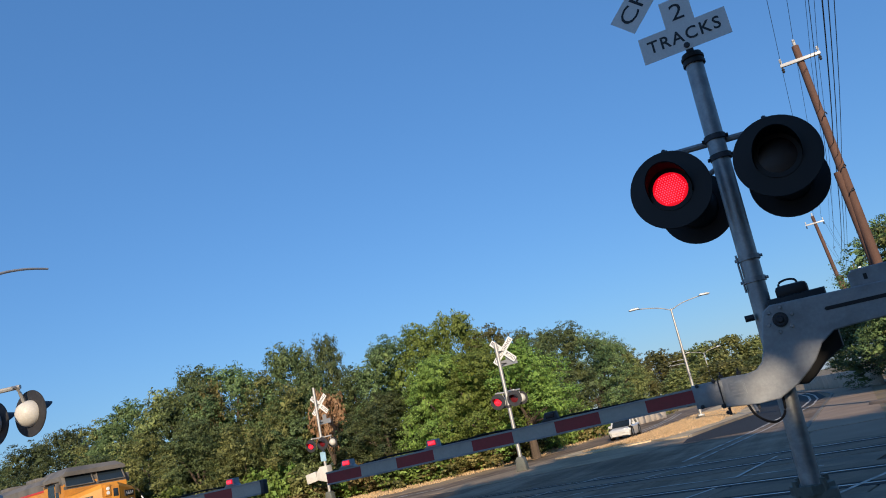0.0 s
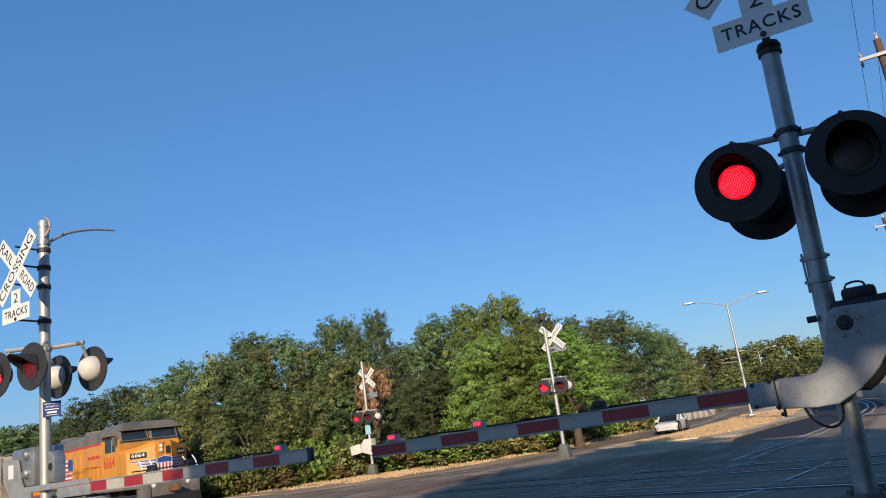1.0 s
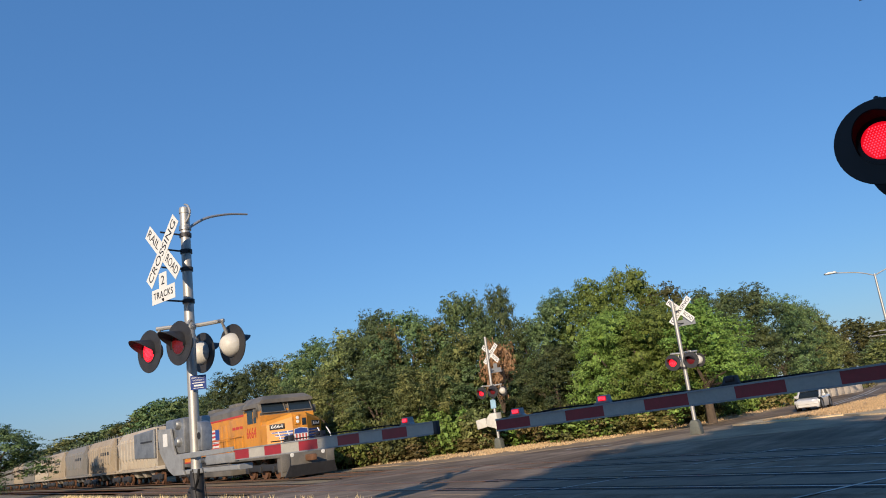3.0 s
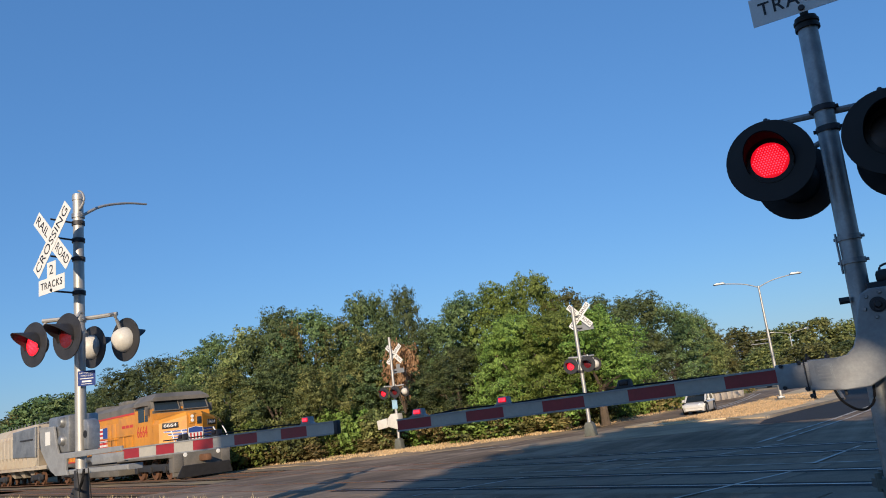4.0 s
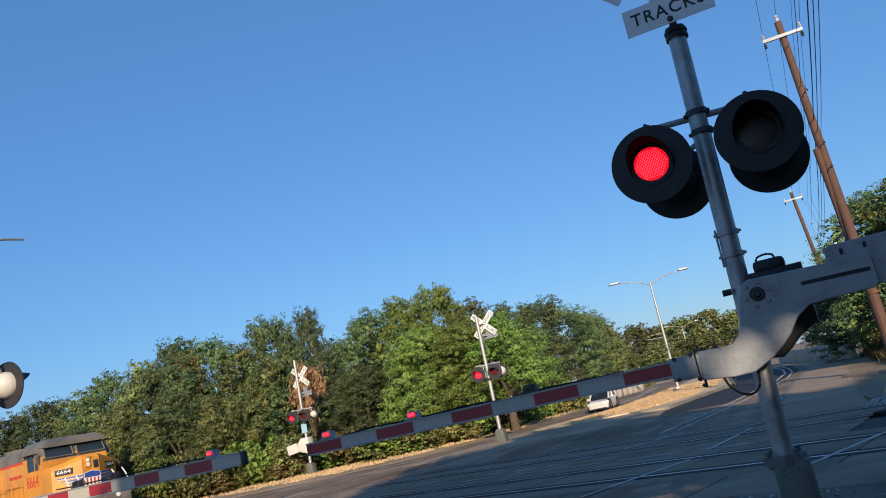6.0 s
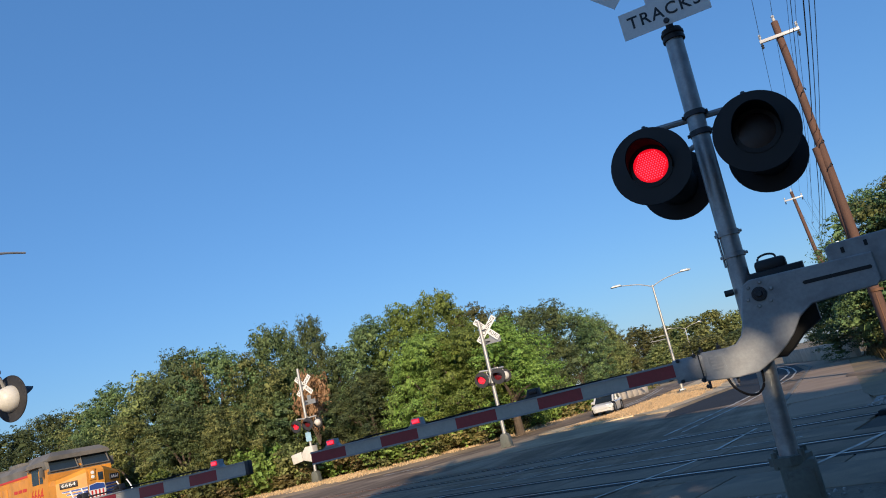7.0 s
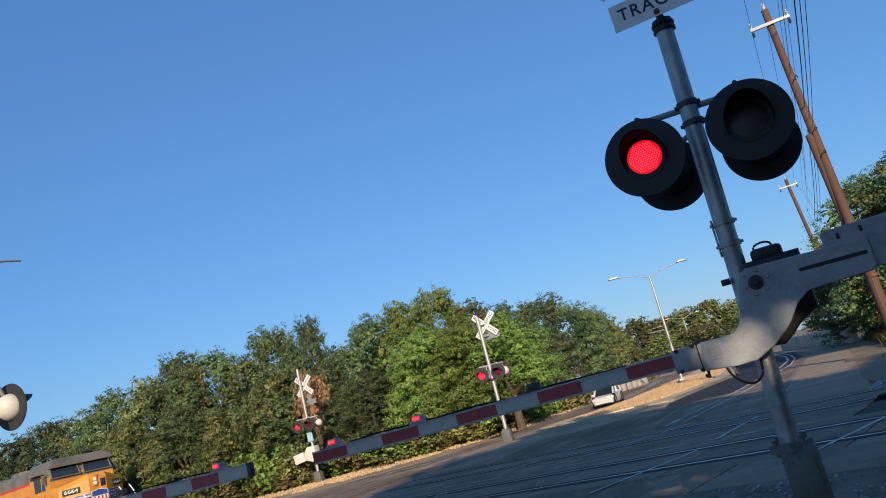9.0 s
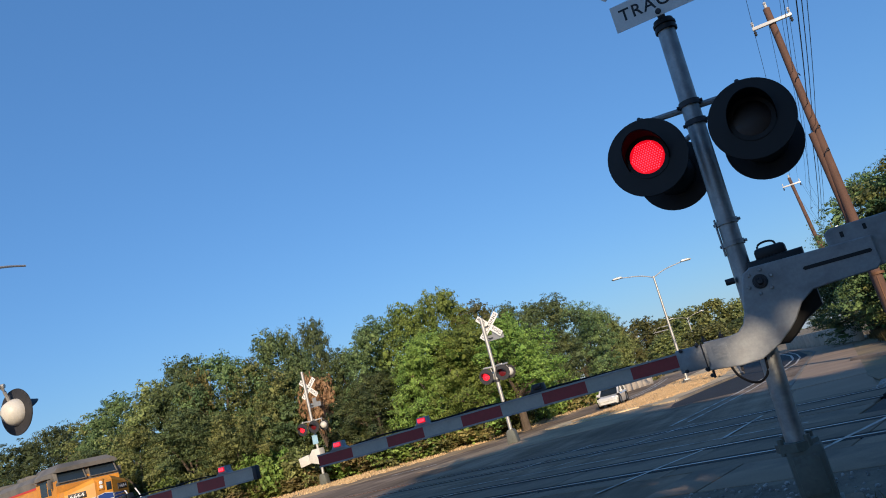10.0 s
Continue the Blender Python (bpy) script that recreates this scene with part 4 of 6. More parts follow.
o = part("plate_brace", slab([(-1.75, 1.72), (-1.35, 1.72), (-1.35, 1.74), (-1.75, 1.74)], -0.36, -0.347), DARK_STEEL, left); o.matrix_basis = FORE
o = part("painted_marks", slab([(-1.05, 1.62), (-0.90, 1.62), (-0.90, 1.80), (-1.05, 1.80)], -0.3035, -0.3005), SIGN_WHITE, left, "white painted marks"); o.matrix_basis = FORE
o = part("lower_bracket", slab([(-0.75, 1.20), (1.12, 1.20), (1.12, 1.265), (-0.75, 1.265)], -0.262, -0.06, bevel=0.015), GREY_PAINT, left, "grey steel channel", smooth=False); o.matrix_basis = FORE
o = part("shaft_block", box((0.55, 0.14, 0.13), (0.30, -0.17, 1.345), bevel=0.02), DARK_STEEL, left); o.matrix_basis = FORE
for k in range(3):
    o = part("gear_bolt", tube((0.12 + k * 0.17, -0.30, 1.36), (0.12 + k * 0.17, -0.22, 1.36), 0.03, seg=10), GALV, left); o.matrix_basis = FORE
o = part("power_cable", bent([(0.5, -0.2, 1.26), (0.45, -0.2, 1.12), (0.25, -0.15, 1.02), (0.05, -0.1, 1.02)], 0.018), RUBBER, left, "black power cable"); o.matrix_basis = TURN
for x in (0.42, 0.72):
    o = part("hanging_wire", bent([(x, -0.25, 1.27), (x + 0.02, -0.22, 0.8), (x, -0.2, 0.05)], 0.007, 6), RUBBER, left); o.matrix_basis = TURN
larm = thing("gate_arm", "lowered gate arm with red and white stripes and warning lights", "gate arm", pose(*LEFT, 0, 0, FACE - 8.8))
gate_arm(larm, 1.385, -0.10, 5.14, 1.34, 0.38, 0.105, 0.125, [(0.10, True), (0.49, False), (0.66, False)], sag=-0.02, first_red=False)
part("arm_cable", bent([(4.63 - k * 0.3, -0.10, 1.47 + 0.012 * abs(math.sin(k * 1.7))) for k in range(9)], 0.008, 6), RUBBER, larm, "black cable strung along the arm")
part("arm_root", box((0.80, 0.07, 0.12), (0.97, -0.10, 1.36), bevel=0.01), GREY_PAINT, larm)
part("arm_tip", box((0.05, 0.05, 0.12), (5.16, -0.10, 1.405), bevel=0.01), DARK_STEEL, larm, "dark end cap")


# -- the two masts beyond the tracks
def far_mast(at, top, cross, light_z, y_front, y_rear, plate_z, cw, label):
    t = thing("crossing_signal", label, "crossing signal", pose(*at, 0, 0, FACE), group="signals beyond the tracks")
    part("mast", tube((0, 0, 0.3), (0, 0, top), 0.075, 0.068, 16), ALU, t, "pale steel mast")
    part("foundation_casting", slab([(-0.22, 0), (0.22, 0), (0.17, 0.42), (0.10, 0.52), (-0.10, 0.52), (-0.17, 0.42)], -0.17, 0.17, bevel=0.03), CAST_GREY, t, "tapered grey foot")
    crossbuck(t, 0, 0)
    for o in [o for o in t.children if o.name.startswith("blade")]:
        o.matrix_basis = pose(*cross) @ o.matrix_basis
    part("sign_strut", tube((0, 0, cross[2]), cross, 0.02, seg=8), DARK_STEEL, t)
    tracks_plate(t, plate_z, cross[1] + 0.1, SIGN_BACK, False).location.x = cross[0] + 0.12
    part("sign_strut", tube((0, 0, plate_z + 0.1), (cross[0], cross[1] + 0.1, plate_z + 0.1), 0.02, seg=8), DARK_STEEL, t)
    part("light_arm", bent([(-0.42, y_front * 0.7, light_z + 0.33), (0, 0, light_z + 0.30), (0.42, y_rear * 0.7, light_z + 0.33)], 0.03), ALU, t, "cross pipe that carries the lights")
    for x, lit in ((-0.36, True), (0.34, False)):
        flasher(t, pose(x, y_front, light_z), lit, 0.30, background=DARK_STEEL)
        flasher(t, pose(x, y_rear, light_z, 0, 0, 180), False, 0.26, housing=DOME, background=DARK_STEEL)
        part("lamp_hanger", tube((x, y_front + 0.1, light_z + 0.1), (x, y_front + 0.12, light_z + 0.36), 0.022, seg=8), ALU, t)
        part("lamp_hanger", tube((x, y_rear - 0.1, light_z + 0.1), (x, y_rear - 0.12, light_z + 0.36), 0.022, seg=8), ALU, t)
        part("lamp_stay", tube((x, y_front + 0.12, light_z + 0.35), (0, 0, light_z + 0.32), 0.02, seg=8), ALU, t)
        part("lamp_stay", tube((x, y_rear - 0.12, light_z + 0.35), (0, 0, light_z + 0.32), 0.02, seg=8), ALU, t)
    part("clamp", lathe([(0.07, -0.05), (0.1, -0.05), (0.1, 0.05), (0.07, 0.05)], 12, m=pose(0, 0, light_z - 0.25, 90, 0, 0)), DARK_STEEL, t)
    return t


m2 = far_mast(Vector((2.70, 30.08, 0.008)), 4.95, (0.20, 0.15, 4.58), 2.68, -0.12, 0.66, 4.0, False, "crossing signal mast with crossbuck and flashing lights on dry median")
m1 = far_mast(Vector((-5.98, 38.85, 0.03)), 5.60, (0.10, 0.15, 4.72), 2.80, -0.42, 0.44, 3.75, True, "tall crossing signal mast with crossbuck and lowered gate before the trees")
part("notice_plate", slab([(-0.16, -0.22), (0.16, -0.22), (0.16, 0.22), (-0.16, 0.22)], -0.10, -0.09), material("pale_blue_sign", (0.30, 0.48, 0.62), 0.4), m1, "small pale blue notice").location = (0.02, 0, 2.2)
part("gate_mechanism", slab([(-0.45, 1.15), (0.18, 0.95), (0.25, 1.0), (0.22, 1.75), (-0.20, 1.75), (-0.42, 1.5)], -0.25, 0.2, bevel=0.03), DOME, m1, "pale gate motor housing")
part("counterweight", box((0.62, 0.16, 0.46), (-0.80, -0.12, 1.30), rot=(0, -8, 0), bevel=0.03), DOME, m1, "pale counterweight")
farm = thing("gate_arm", "lowered striped gate arm beyond the tracks", "gate arm", pose(-5.98, 38.85, 0.03, 0, 0, FACE))
gate_arm(farm, 1.18, -0.25, 6.9, 0.2, 0.406, 0.09, 0.14, [], first_red=True)


# ---------- poles and wires ----------
def utility_pole(at, height, arm_half, lean=(0.0, 0.0), stub=True, yaw=FACE):
    t = thing("utility_pole", "weathered brown wooden utility pole with a crossarm and insulators", "utility pole", pose(*at, 0, 0, yaw), group="utility poles")
    part("pole", tube((0, 0, 0), (lean[0], lean[1], height), 0.165, 0.11, 16), WOOD_POLE, t, "weathered round timber")
    part("crossarm", box((arm_half * 2, 0.09, 0.11), (lean[0], -0.14, height - 0.55), bevel=0.01), PORCELAIN, t, "pale crossarm")
    for x in (-arm_half + 0.05, arm_half - 0.05):
        part("insulator", lathe([(0, 0.20), (0.03, 0.2), (0.05, 0.16), (0.03, 0.13), (0.055, 0.09), (0.03, 0.06), (0.02, 0)], 12, m=pose(lean[0] + x, -0.14, height - 0.5, -90, 0, 0)), PORCELAIN, t)
        part("insulator", lathe([(0, 0.22), (0.03, 0.2), (0.05, 0.16), (0.03, 0.13), (0.055, 0.09), (0.03, 0.06), (0.02, 0)], 12, m=pose(lean[0] + x, -0.14, height - 0.6, 90, 0, 0)), DARK_STEEL, t)
    part("insulator", lathe([(0, 0.24), (0.035, 0.24), (0.06, 0.19), (0.035, 0.15), (0.06, 0.1), (0.03, 0)], 12, m=pose(lean[0], 0, height, -90, 0, 0)), PORCELAIN, t)
    for k, z in enumerate((height - 2.6, height - 4.4, height - 5.2)):
        part("wire_bracket", bent([(0, -0.15, z), (-0.05, -0.32, z + 0.03), (-0.12, -0.3, z - 0.08)], 0.018, 6), DARK_STEEL, t)
    if stub:
        part("stub_pole", tube((0.02, 0.34, 0), (-0.27, -0.02, height * 0.615), 0.15, 0.12, 14), WOOD_POLE, t, "cut-off timber stub strapped to the pole")
        part("pole_band", lathe([(0.16, -0.04), (0.20, -0.04), (0.20, 0.04), (0.16, 0.04)], 16, m=pose(0, 0, 2.4, 90, 0, 0)), RUST, t)
        part("ground_wire_cover", box((0.025, 0.02, 2.2), (-0.06, -0.16, 1.2), bevel=0.004), RUST, t)
    return t


POLE_A, POLE_B = Vector((14.06, 22.58, 0)), Vector((29.7, 52.1, 0))
utility_pole(POLE_A, 11.66, 0.62, lean=(-0.20, 0.0))
utility_pole(POLE_B, 11.9, 0.62, lean=(-0.75, 0.0))
utility_pole(POLE_B * 2 - POLE_A + Vector((2.5, 0, 0)), 11.6, 0.62, stub=False)
POLE_C = POLE_B * 2 - POLE_A + Vector((2.5, 0, 0))
POLE_Z = POLE_A + Vector((-0.475, -0.88, 0)) * 33
utility_pole(POLE_Z, 11.6, 0.62, stub=False)
RUN = [POLE_Z, POLE_A, POLE_B, POLE_C]
for off, z, r, sag, slack in ((-0.57, 11.2, 0.009, 0.5, 0.0), (0.57, 11.2, 0.009, 0.5, 0.0), (0.0, 11.8, 0.009, 0.45, 0.0), (0.28, 10.9, 0.008, 0.55, 0.0),
                              (0.06, 9.3, 0.011, 0.6, 0.9), (0.10, 8.1, 0.018, 0.6, 1.5), (0.11, 7.7, 0.013, 0.6, 1.5), (0.12, 7.4, 0.010, 0.7, 1.6)):
    t = thing("overhead_wire", "black overhead wire strung between the utility poles", "wire", group="overhead wires")
    for a, b in zip(RUN, RUN[1:]):
        sh = ACROSS * (off - 0.2)
        za, zb = (z + slack if a is POLE_Z else z), z
        pts = [a.lerp(b, k / 8) + sh + Vector((0, 0, za + (zb - za) * k / 8 - sag * 4 * (k / 8) * (1 - k / 8))) for k in range(9)]
        part("wire", bent(pts, r * 0.78, 6, rings=4), WIRE, t)


def street_lamp(at, height, reach, label, drop=0.0, tilt=18):
    t = thing("street_lamp", label, "street lamp", pose(*at, 0, 0, FACE + tilt), group="street lamps along the road")
    part("pole", tube((0, 0, 0), (0, 0, height), 0.11, 0.055, 14), ALU, t, "tapered pale steel pole")
    part("base_plate", box((0.4, 0.4, 0.12), (0, 0, 0.06), bevel=0.02), GALV, t)
    for s in (-1, 1):
        part("arm", bent([(0, 0, height - 0.1), (s * reach * 0.4, 0, height + 0.22), (s * reach, 0, height + 0.42)], 0.032, 8), ALU, t)
        head = part("lamp_head", slab([(-0.36, 0.0), (0.30, -0.02), (0.38, 0.05), (0.15, 0.12), (-0.25, 0.12)], -0.14, 0.14, bevel=0.03), GALV, t, "flat lamp head")
        head.matrix_basis = pose(s * (reach + 0.2), 0, height + 0.40, 0, 0, 0 if s > 0 else 180)
    return t


street_lamp(Vector((15.91, 48.41, 0.1)), 6.9, 2.05, "tall double-armed street lamp on the dry median")
street_lamp(Vector((39.2, 110.5, 0.1)), 6.9, 2.05, "tall double-armed street lamp on the dry median")
street_lamp(Vector((58.0, 152.0, 0.1)), 6.9, 2.05, "far double-armed street lamp on the median")

# ---------- the train ----------
TRAIN_ROT = math.degrees(math.atan2(-0.687, 0.727))
RAIL_Z = 0.014


def bogie(parent, x, axles, spacing, r=0.48, w=GAUGE, name="bogie"):
    bm = box((spacing * (axles - 1) + 0.9, 0.16, 0.32), (0, -w / 2 - 0.18, r + 0.08), bevel=0.03)
    box((spacing * (axles - 1) + 0.9, 0.16, 0.32), (0, w / 2 + 0.18, r + 0.08), bevel=0.03, bm=bm)
    box((0.5, w + 0.3, 0.3), (0, 0, r + 0.15), bevel=0.02, bm=bm)
    b = part(name, bm, DARK_STEEL, parent, "dark cast bogie frame")
    b.matrix_basis = pose(x, 0, RAIL_Z)
    for k in range(axles):
        wx = (k - (axles - 1) / 2) * spacing
        for s in (-1, 1):
            part("wheel", lathe([(0, 0.07), (r * 0.35, 0.07), (r * 0.4, 0.03), (r * 0.85, 0.03), (r * 0.88, 0.07), (r, 0.07), (r, -0.05), (r + 0.025, -0.06), (r + 0.02, -0.08), (0, -0.08)], 20, m=pose(wx, s * w / 2, r, 0, 0, 0 if s < 0 else 180)), RUST, b)
            part("axle_box", box((0.3, 0.14, 0.3), (wx, s * (w / 2 + 0.28), r), bevel=0.03), DARK_STEEL, b)
    return b


FRONT = on_track(14.9, 33.0)
LOCO_SCALE = 0.98
loco = thing("locomotive", "yellow and grey diesel freight locomotive with an emblem on its nose", "locomotive", pose(FRONT.x, FRONT.y, 0, 0, 0, TRAIN_ROT) @ Matrix.Scale(LOCO_SCALE, 4))
W = 1.40
part("frame", box((19.6, 2.8, 0.26), (-10.2, 0, 1.12), bevel=0.02), LOCO_GREY, loco, "grey underframe")
part("sill_stripe", box((18.6, 2.84, 0.07), (-10.2, 0, 1.24), bevel=0.005), LOCO_RED, loco, "red sill stripe")
part("pilot", slab([(-1.35, 0.14), (1.35, 0.14), (1.35, 1.25), (-1.35, 1.25)], -0.06, 0.06, bevel=0.02), LOCO_GREY, loco, "grey pilot sheet").matrix_basis = pose(-0.45, 0, 0, 0, 0, 90)
bm = slab([(-1.3, 0.10), (1.3, 0.10), (1.1, 0.62), (-1.1, 0.62)], -0.03, 0.03)
part("plough", bm, DARK_STEEL, loco, "slanting dark plough").matrix_basis = pose(-0.15, 0, 0, 18, 0, 90)
part("coupler", box((0.9, 0.26, 0.30), (-0.1, 0, 0.85), bevel=0.06), RUST, loco, "rusty coupler")


def loft(sections, mat_index=None, bm=None):
    """Joins equal outlines given as lists of points."""
    bm2 = bmesh.new()
    rings = [[bm2.verts.new(p) for p in s] for s in sections]
    k = len(rings[0])
    for a, b in zip(rings, rings[1:]):
        for i in range(k):
            bm2.faces.new((a[i], a[(i + 1) % k], b[(i + 1) % k], b[i]))
    bm2.faces.new(rings[0][::-1]); bm2.faces.new(rings[-1])
    return join(bm, bm2)


def hull(x, half, z0, z1, cut, dz=0.0):
    return [(x, -half, z0), (x, half, z0), (x, half, z1 - cut), (x, half - cut, z1), (x, -half + cut, z1), (x, -half, z1 - cut)]


def nose_top(y):
    return 3.06 - 0.26 * abs(y)


plan = [(-2.5, -W), (-1.72, -W), (-1.0, -0.38), (-1.0, 0.38), (-1.72, W), (-2.5, W)]
bm = bmesh.new()
low = [bm.verts.new((x, y, 1.25)) for x, y in plan]
rim = [bm.verts.new((x, y, nose_top(y) - 0.16)) for x, y in plan]
top = [bm.verts.new((x - (0.14 if x > -2.4 else 0), y * 0.94, nose_top(y * 0.94) + (0.05 if x < -2.4 else 0))) for x, y in plan]
for r, q in ((low, rim), (rim, top)):
    for i in range(6):
        bm.faces.new((r[i], r[(i + 1) % 6], q[(i + 1) % 6], q[i]))
bm.faces.new(low[::-1])
bm.faces.new((top[0], top[1], top[2])); bm.faces.new((top[0], top[2], top[3], top[5])); bm.faces.new((top[3], top[4], top[5]))
part("nose", bm, YELLOW, loco, "yellow wide nose with angled sides", smooth=False)
cab = loft([hull(-2.45, W, 1.25, 3.0, 0.03), hull(-2.5, W, 1.25, 3.30, 0.05), hull(-4.7, W, 1.25, 3.46, 0.05)])
part("cab", cab, YELLOW, loco, "yellow cab body", smooth=False)
part("cab_upper", loft([hull(-2.46, W - 0.01, 2.92, 3.14, 0.02), hull(-2.72, W - 0.01, 2.92, 3.78, 0.16), hull(-4.7, W - 0.01, 3.0, 3.78, 0.16)]), LOCO_GREY, loco, "grey window band of the cab", smooth=False)
roof = loft([hull(-2.40, W - 0.02, 3.62, 3.80, 0.08), hull(-2.72, W - 0.02, 3.66, 4.0, 0.30), hull(-4.75, W + 0.01, 3.40, 4.0, 0.34)])
part("cab_roof", roof, LOCO_GREY, loco, "dusty grey cab roof", smooth=False)
for y, half in ((-0.70, 0.58), (0.70, 0.58)):
    w = part("windscreen", slab([(-half, -0.24), (half, -0.24), (half - 0.06, 0.24), (-half + 0.04, 0.24)], -0.02, 0.02), GLASS_DARK, loco, "dark windscreen pane")
    w.matrix_basis = pose(-2.53, y, 3.40, 0, 0, 90) @ pose(0, 0, 0, -26, 0, 0)
    fr = bmesh.new()
    for a, b in (((-half - 0.04, -0.27), (half + 0.04, -0.27)), ((-half, 0.27), (half, 0.27)), ((-half - 0.03, -0.27), (-half, 0.27)), ((half + 0.03, -0.27), (half, 0.27))):
        tube((a[0], -0.02, a[1]), (b[0], -0.02, b[1]), 0.03, seg=6, bm=fr)
    part("windscreen_frame", fr, LOCO_GREY, loco).matrix_basis = pose(-2.53, y, 3.40, 0, 0, 90) @ pose(0, 0, 0, -26, 0, 0)
for x0, x1 in ((-3.35, -3.0), (-4.2, -3.45)):
    part("cab_window", slab([(x0, 2.75), (x1, 2.75), (x1, 3.40), (x0, 3.40)], -W - 0.012, -W + 0.01), GLASS_DARK, loco, "dark side window")
part("window_awning", slab([(-4.4, 3.50), (-2.95, 3.50), (-2.95, 3.46), (-4.4, 3.46)], -W - 0.32, -W + 0.02), LOCO_GREY, loco, "grey awning over the side window")
part("headlight_housing", slab([(-0.13, 2.50), (0.13, 2.50), (0.13, 2.98), (-0.13, 2.98)], -0.06, 0.12, bevel=0.03), YELLOW, loco).matrix_basis = pose(-1.0, -0.14, -0.08, 0, 0, 90)
for z in (2.55, 2.73):
    part("headlight", lathe([(0, 0.02), (0.07, 0.015), (0.08, 0)], 16, m=pose(-0.935, -0.14, z, 0, 0, 90)), HEADLIGHT, loco, "round headlight")
part("nose_door", slab([(0.02, 1.5), (0.37, 1.5), (0.37, 2.80), (0.02, 2.80)], -0.02, 0.02, bevel=0.01), YELLOW, loco, "yellow nose door").matrix_basis = pose(-1.0, 0, 0, 0, 0, 90)
part("door_window", slab([(0.10, 2.36), (0.32, 2.36), (0.32, 2.70), (0.10, 2.70)], -0.03, -0.018, bevel=0.004), GLASS_DARK, loco, "small rounded door window").matrix_basis = pose(-1.0, 0, 0, 0, 0, 90)
FACET = 35.2      # the nose's angled sides turn back by this much
for side in (-1, 1):
    nb = part("number_board", slab([(-0.36, -0.13), (0.36, -0.13), (0.36, 0.13), (-0.36, 0.13)], -0.05, 0.03, bevel=0.02), BLACK, loco, "black number board with white numerals")
    nb.matrix_basis = pose(-1.43, side * 0.98, 2.42, 0, 0, 90 + side * FACET)
    text("6664", 0.22, WHITE_BAR, nb, pose(0, -0.053, 0), width=0.56, depth=0.002)
emb = part("emblem", slab([(-0.32, 1.45), (0.32, 1.45), (0.36, 2.0), (0.34, 2.22), (0, 2.28), (-0.34, 2.22), (-0.36, 2.0)], -0.045, -0.025), SIGN_WHITE, loco, "shield shape with red stripes and blue top")
emb.matrix_basis = pose(-1.0, 0, 0, 0, 0, 90)
part("emblem_top", slab([(-0.34, 2.0), (0.34, 2.0), (0.32, 2.20), (0, 2.26), (-0.32, 2.20)], -0.050, -0.046), LOCO_BLUE, emb)
for k in range(4):
    part("emblem_stripe", slab([(-0.27 + k * 0.16, 1.47), (-0.20 + k * 0.16, 1.47), (-0.20 + k * 0.16, 1.98), (-0.27 + k * 0.16, 1.98)], -0.050, -0.046), LOCO_RED, emb)
for s in (-1, 1):
    for k in range(4):
        z = 2.06 - k * 0.14
        ln = 1.0 - k * 0.17
        for dz, mat, dy in ((0.0, SIGN_WHITE, -0.004), (0.02, LOCO_BLUE, -0.008)):
            wg = part("emblem_wing", slab([(0, z + dz), (s * ln, z + 0.05 + dz), (s * (ln + 0.06), z + 0.115), (0, z + 0.125 - dz * 0.5)][::s], dy - 0.004, dy), mat, loco, "blue and white wing feather")
            wg.matrix_basis = pose(-1.0, s * 0.38, 0, 0, 0, 90 + s * FACET) @ pose(0, -0.014, 0)
hood = loft([hull(-4.75, 1.05, 1.25, 3.30, 0.02), hull(-18.9, 1.05, 1.25, 3.30, 0.02)])
part("hood", hood, YELLOW, loco, "long yellow engine hood", smooth=False)
part("hood_top", loft([hull(-4.75, 1.06, 3.34, 3.86, 0.22), hull(-14.2, 1.06, 3.34, 3.86, 0.22)]), LOCO_GREY, loco, "sooty grey hood top", smooth=False)
part("hood_stripe", box((9.5, 2.14, 0.09), (-9.5, 0, 3.30)), LOCO_RED, loco, "red stripe along the hood")
part("radiator", loft([hull(-14.2, 1.30, 3.2, 3.92, 0.1), hull(-18.9, 1.30, 3.2, 3.92, 0.1)]), LOCO_GREY, loco, "grey overhanging radiator", smooth=False)
part("radiator_stripe", box((4.7, 2.62, 0.07), (-16.55, 0, 3.17)), LOCO_RED, loco)
part("equipment_cabinet", box((2.6, 2.5, 1.9), (-6.1, 0, 2.2), bevel=0.03), YELLOW, loco, "yellow blower cabinet")
for k in range(14):
    part("hood_door", box((0.72, 0.02, 1.55), (-7.9 - k * 0.78, -1.06, 2.2), bevel=0.008), YELLOW, loco, "yellow louvred hood door")
for x in (-6.0, -8.6, -12.4):
    part("roof_box", box((1.3, 1.2, 0.28), (x, 0, 3.95), bevel=0.05), LOCO_GREY, loco)
part("flag", slab([(-11.2, 1.75), (-9.6, 1.75), (-9.6, 2.85), (-11.2, 2.85)], -1.085, -1.080), SIGN_WHITE, loco, "painted flag panel")
for k in range(5):
    part("flag_stripe", slab([(-11.2, 1.76 + k * 0.22), (-9.6, 1.76 + k * 0.22), (-9.6, 1.87 + k * 0.22), (-11.2, 1.87 + k * 0.22)], -1.090, -1.086), LOCO_RED, loco)
part("flag_corner", slab([(-10.3, 2.25), (-9.6, 2.25), (-9.6, 2.85), (-10.3, 2.85)], -1.095, -1.0905), LOCO_BLUE, loco)
text("6664", 0.75, LOCO_RED, loco, pose(-3.75, -W - 0.008, 2.28), width=1.30, depth=0.004)
for k in range(3):
    part("writing_bar", slab([(-6.9 + k * 0.55, 2.62), (-6.45 + k * 0.55, 2.62), (-6.45 + k * 0.55, 2.76), (-6.9 + k * 0.55, 2.76)], -1.262, -1.255), LOCO_RED, loco)
rail_bm = bmesh.new()
